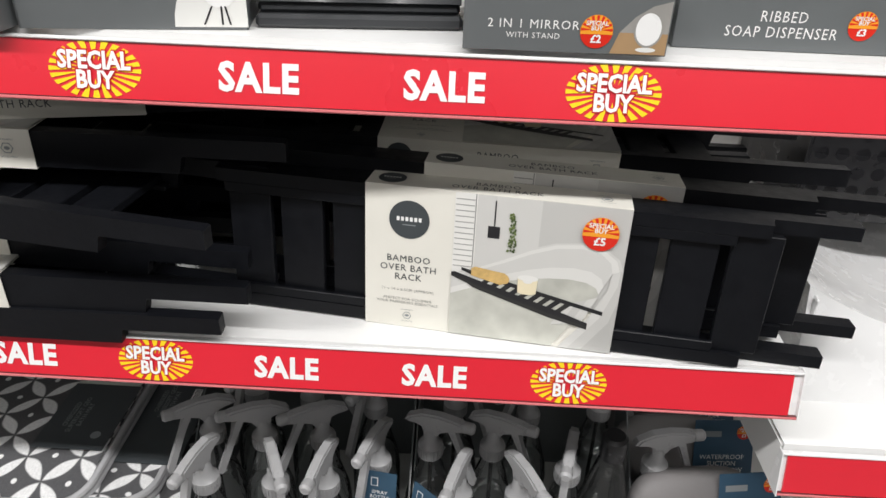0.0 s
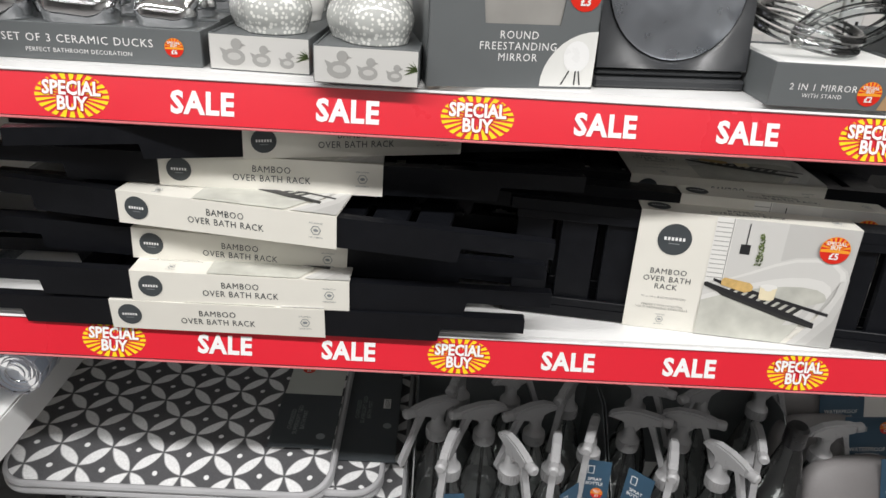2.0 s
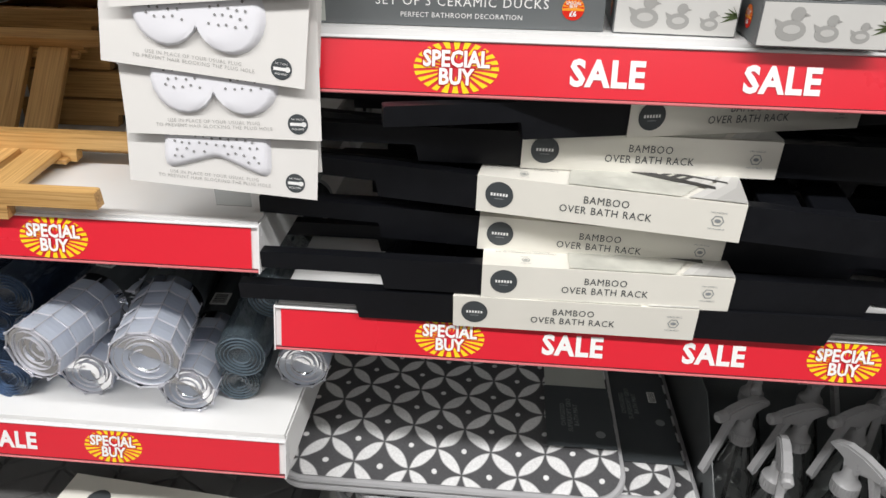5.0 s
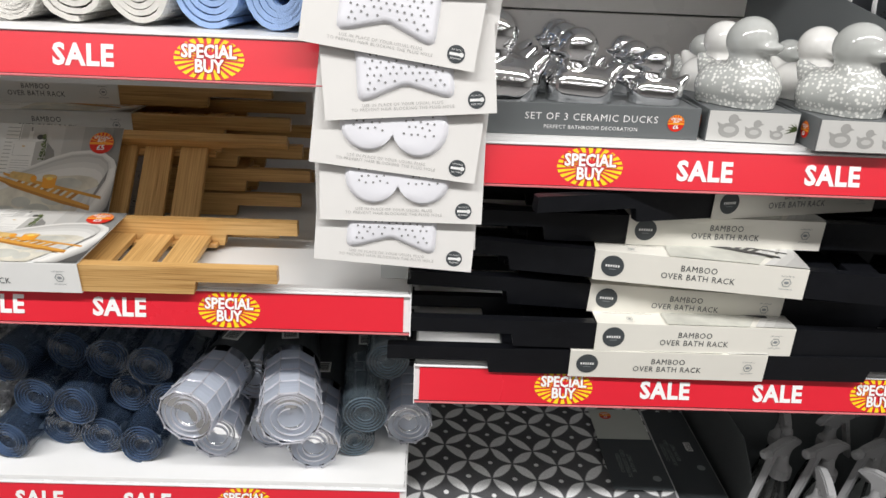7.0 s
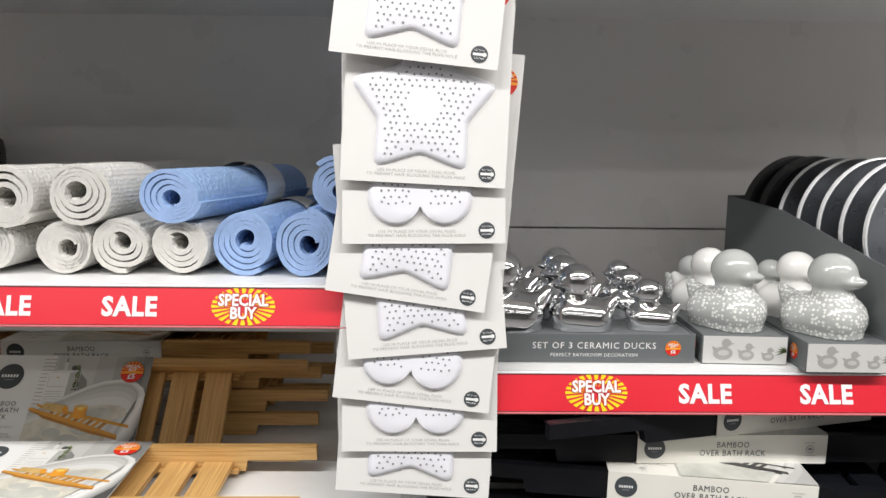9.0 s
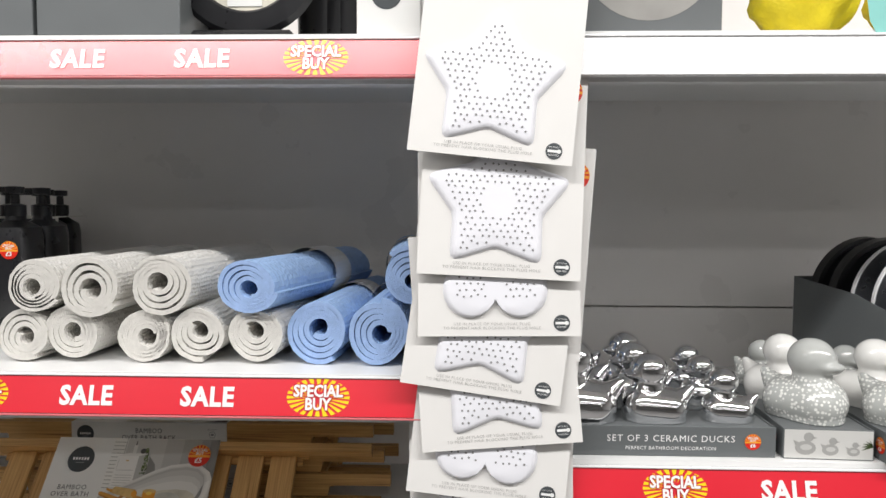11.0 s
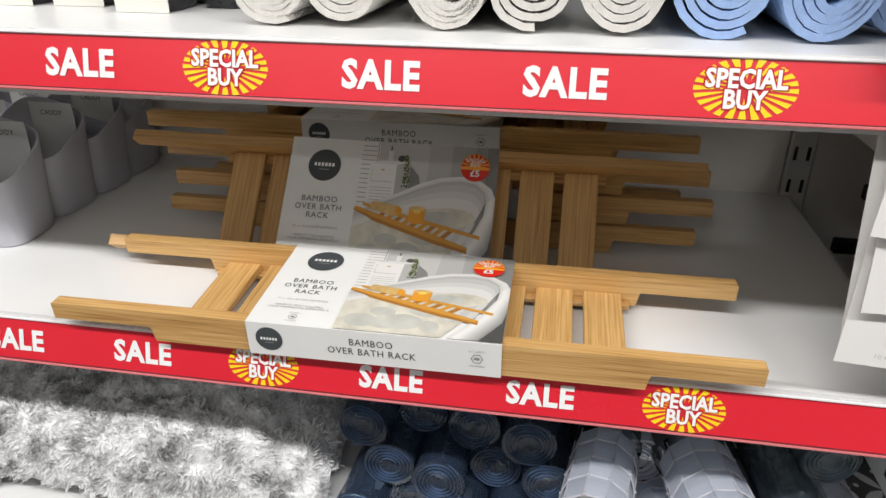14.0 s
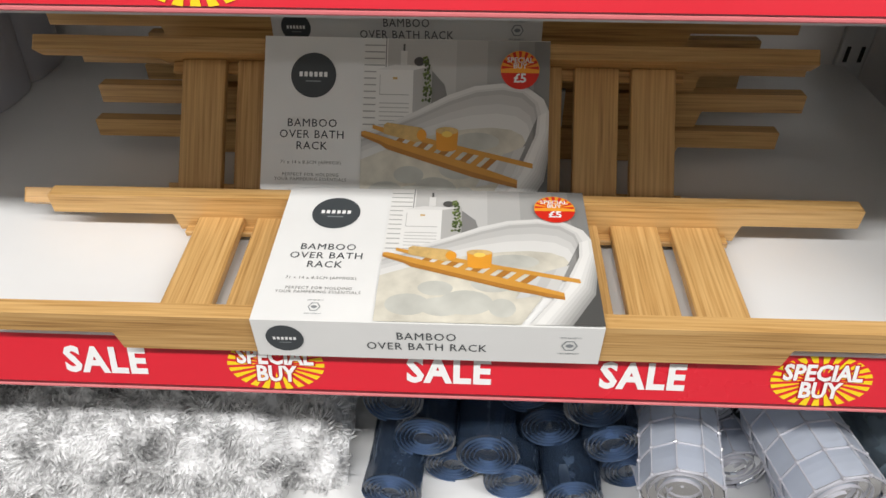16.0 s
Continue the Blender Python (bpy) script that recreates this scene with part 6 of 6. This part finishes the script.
# ---- bath cushions ----
for i, (x, y, z, rz) in enumerate(((1.205, 0.675, 0.0, 8), (1.2, 0.77, 0.0, 4), (1.205, 0.86, 0.0, 6), (1.2, 0.95, 0.0, 3))):
    t = thing("bath_cushion", "dark grey bath cushion with a petrol-blue card, standing on edge", "cushion", "bath cushions", pose(x, y, R3 + 0.105, -22, 0, rz))
    b = Build()
    bm = bmesh.new()
    bmesh.ops.create_uvsphere(bm, u_segments=28, v_segments=16, radius=1)
    for p in bm.verts:
        c = p.co
        p.co = Vector((math.copysign(abs(c.x) ** 0.5, c.x) * 0.085, math.copysign(abs(c.y) ** 0.8, c.y) * 0.028, math.copysign(abs(c.z) ** 0.5, c.z) * 0.1))
    b.bm(bm, CUSHION)
    b.done("pad", t, smooth=True)
    b = Build()
    b.box(0.02, 0.1, -0.031, -0.0302, 0.02, 0.105, LABEL_BLUE)
    words(b, "WATERPROOF\nSUCTION\nBATH PILLOW", 0.058, 0.045, 0.0004, WHITE_PRINT, Matrix.Translation((0, -0.031, 0)) @ FRONT, width=0.06)
    b.flat([(0.028, 0.082), (0.056, 0.082), (0.056, 0.09), (0.028, 0.09)], SLATE_PALE, 0.0004, Matrix.Translation((0, -0.031, 0)) @ FRONT)
    sticker(b, 0.086, 0.088, 0.0095, 0.0006, Matrix.Translation((0, -0.031, 0)) @ FRONT, "£3")
    b.done("card", t)

# ---- next bay ----
t = thing("white_bath_seat", "white moulded plastic bath seat on the shelf", "bath seat", m=pose(1.47, 0.86, 0.9005, 0, 0, -4))
b = Build()
bm = bmesh.new()
bmesh.ops.create_grid(bm, x_segments=24, y_segments=24, size=1)
for p in bm.verts:
    u, v = p.co.x, p.co.y
    p.co = Vector((u * 0.19, v * 0.19, 0.13 - 0.075 * (1 - u * u) * (1 - 0.4 * v * v) - 0.125 * max(0, abs(v) - 0.86) / 0.14))
bmesh.ops.solidify(bm, geom=bm.faces[:], thickness=0.004)
b.bm(bm, WHITE_PLASTIC)
b.done("seat", t, smooth=True)
b = Build()
b.box(-0.185, -0.18, -0.17, 0.17, 0, 0.12, WHITE_PLASTIC, 0.002)
b.box(0.18, 0.185, -0.17, 0.17, 0, 0.12, WHITE_PLASTIC, 0.002)
b.done("side", t)
t = thing("perforated_basket", "black plastic basket with round holes", "basket", m=pose(1.47, 0.98, 1.035, 0, 0, -3))
b = Build()
b.box(-0.16, 0.16, -0.115, 0.115, 0, 0.004, BLACK_PLASTIC)
for q in ((-0.16, 0.16, 0.113, 0.116), ):
    b.box(q[0], q[1], q[2], q[3], 0.004, 0.17, BLACK_PLASTIC)
for sx in (-0.16, 0.157):
    b.box(sx, sx + 0.003, -0.113, 0.113, 0.004, 0.17, BLACK_PLASTIC)
b.done("body", t)
b = Build()
cell = 0.024
for i in range(13):
    for j in range(7):
        x0, z0 = -0.156 + i * cell, 0.004 + j * 0.0237
        k = 16
        hole = [(x0 + cell / 2 + 0.0082 * math.cos(2 * math.pi * q / k), z0 + cell / 2 + 0.0082 * math.sin(2 * math.pi * q / k)) for q in range(k)]
        rim = [(x0 + cell / 2 + cell / 2 * max(-1, min(1, 1.414 * math.cos(2 * math.pi * q / k))), z0 + cell / 2 + cell / 2 * max(-1, min(1, 1.414 * math.sin(2 * math.pi * q / k)))) for q in range(k)]
        b.add([(x, -0.115, z) for x, z in hole + rim], [(q, (q + 1) % k, k + (q + 1) % k, k + q) for q in range(k)], BLACK_PLASTIC)
b.done("front_grille", t)

# ---- lowest shelf in view ----
t = thing("embossed_bath_mat", "dark grey bath mat with an embossed herringbone, folded", "bath mat")
b = Build()
b.box(-0.62, -0.02, 0.63, 1.05, L4, L4 + 0.07, HERRING, 0.012)
b.done("mat", t)
b = Build()
wide, tall, gap, rise = 0.094, 0.05, 0.0035, 0.055
for i in range(6):
    xa, xb = -0.605 + i * wide + gap / 2, -0.605 + (i + 1) * wide - gap / 2
    za, zb = (0.0, rise) if i % 2 else (rise, 0.0)
    for j in range(6):
        ya = 0.64 + j * tall
        foot = [(xa, ya + za), (xb, ya + zb), (xb, ya + zb + tall - gap), (xa, ya + za + tall - gap)]
        mx, my = sum(p[0] for p in foot) / 4, sum(p[1] for p in foot) / 4
        verts = [(x, y, L4 + 0.0695) for x, y in foot] + [(mx + (x - mx) * 0.95, my + (y - my) * 0.9, L4 + 0.0745) for x, y in foot]
        b.add(verts, [(4, 5, 6, 7)] + [(q, (q + 1) % 4, (q + 1) % 4 + 4, q + 4) for q in range(4)], HERRING)
ob = b.done("herringbone_relief", t)
ob["kind"] = "stuff"
t = thing("gift_carton", "cream card carton with a slate roundel, on a dark mat", "gift box", m=pose(-0.24, 0.635, L4 + 0.076, 0, 0, -5))
b = Build()
b.box(-0.13, 0.13, -0.055, 0.06, 0, 0.03, CREAM_CARD, 0.0008)
b.done("carton", t)
b = Build()
m = Matrix.Translation((0, 0, 0.0302))
b.disc(-0.07, 0.02, 0.017, 0.017, SLATE_PRINT, 0.0003, m)
b.done("roundel", t, "slate roundel")
b = Build()
for i in range(14):
    b.disc(-0.005 + 0.006 * math.sin(i * 2.1), 0.03 - i * 0.003, 0.004, 0.003, PHOTO_GREEN, 0.0004 + i * 0.00001, m, 7)
b.done("sprig_print", t, "printed green sprig")
b = Build()
sticker(b, 0.085, 0.0, 0.0165, 0.0005, m, "£5")
b.done("price_sticker", t)

# ---- top shelf ----
for x0, x1 in ((-0.93, -0.735), (-0.73, -0.552), (-0.547, -0.378)):
    t = thing("storage_carton", "plain slate-grey card box on the top shelf", "box", "slate boxes")
    b = Build()
    b.box(x0, x1, 0.615, 0.82, L0 + 0.0005, L0 + 0.16, GREY_CARD, 0.001)
    b.done("carton", t)
t = thing("shaving_mirror", "round black magnifying mirror with a barcode label", "mirror", m=pose(-0.312, 0.66, L0 + 0.1, 90, 0, 0))
b = Build()
b.lathe([(0.075, -0.01), (0.09, -0.006), (0.094, 0.004), (0.088, 0.01), (0.066, 0.012), (0.062, 0.008)], BLACK_PLASTIC, 44)
b.done("ring", t, smooth=True)
b = Build()
b.lathe([(0.064, 0.009), (0.0001, 0.009)], PHOTO_FOAM_WARM, 40)
b.box(-0.022, 0.02, -0.058, 0.02, 0.0094, 0.0104, WHITE_CARD)
for i in range(14):
    b.box(-0.016 + i * 0.0023, -0.016 + i * 0.0023 + 0.0009 + 0.0006 * (i % 3 == 0), -0.035, 0.01, 0.0106, 0.0109, PHOTO_BLACK)
b.done("face", t)
b = Build()
b.box(-0.06, 0.06, -0.098, -0.09, -0.02, 0.03, BLACK_PLASTIC, 0.003)
b.done("foot", t)
for x in (-0.385, -0.215, -0.2, -0.235):
    t = thing("toilet_brush_set", "glossy black plastic canister on the top shelf", "canister", "black canisters", pose(x, 0.74, L0 + 0.0005))
    b = Build()
    b.lathe([(0.03, 0), (0.034, 0.004), (0.036, 0.16), (0.03, 0.166), (0.0001, 0.166)], BLACK_PLASTIC, 24)
    b.done("body", t, smooth=True)
t = thing("small_carton", "white card box with a slate roundel", "box")
b = Build()
b.box(-0.175, -0.1, 0.63, 0.78, L0 + 0.0005, L0 + 0.12, WHITE_CARD, 0.001)
b.disc(-0.14, L0 + 0.05, 0.018, 0.018, SLATE_PRINT, 0.0004, Matrix.Translation((0, 0.63, 0)) @ FRONT)
b.done("carton", t)
t = thing("mat_carton", "grey card box with a round stone-grey photo", "box")
b = Build()
b.box(0.06, 0.25, 0.64, 0.82, R0 + 0.0005, R0 + 0.2, GREY_CARD, 0.001)
b.disc(0.165, R0 + 0.1, 0.082, 0.082, PHOTO_SHADE, 0.0004, Matrix.Translation((0, 0.64, 0)) @ FRONT, 44)
b.flat([(0.09, R0 + 0.045), (0.235, R0 + 0.075), (0.235, R0 + 0.08), (0.09, R0 + 0.05)], PHOTO_WALL, 0.0007, Matrix.Translation((0, 0.64, 0)) @ FRONT)
b.done("carton", t)
YELLOW_NET = material("yellow_net", (0.85, 0.68, 0.02), 0.7, vary=0.15, bump=0.6, bump_scale=300)
TEAL_CARD = material("teal_card", (0.25, 0.6, 0.55), 0.5, vary=0.05)
for x, lab in ((0.36, "bright yellow net bath puff with a white cord"), (0.5, "bright yellow net bath puff with a white cord")):
    t = thing("bath_puff", lab, "bath puff", "yellow puffs", pose(x, 0.68, R0 + 0.055))
    b = Build()
    bm = bmesh.new()
    bmesh.ops.create_icosphere(bm, subdivisions=4, radius=0.058)
    for p in bm.verts:
        p.co *= 1 + 0.16 * noise.noise(p.co * 45)
    b.bm(bm, YELLOW_NET)
    b.done("net", t, smooth=True)
    b = Build()
    for i in range(12):
        a0, a1 = math.pi * i / 11, math.pi * (i + 1) / 11
        b.box(-0.03 + 0.018 * math.cos(a0) - 0.0012, -0.03 + 0.018 * math.cos(a0) + 0.0012, -0.061, -0.0585, 0.02 + 0.018 * math.sin(a0), 0.02 + 0.018 * math.sin(a0) + 0.005, WHITE_PLASTIC)
    b.done("cord", t)
t = thing("puff_tag", "pointed teal card tag with a price sticker", "tag", m=pose(0.425, 0.612, R0 - 0.02))
b = Build()
b.add([(-0.03, 0, 0.08), (0.06, 0, 0.1), (0.03, 0, 0.012), (0.0, 0, -0.01), (-0.022, 0, 0.03)], [(0, 1, 2, 3, 4)], TEAL_CARD)
sticker(b, 0.01, 0.045, 0.014, 0.0006, FRONT, "£2")
b.done("card", t)
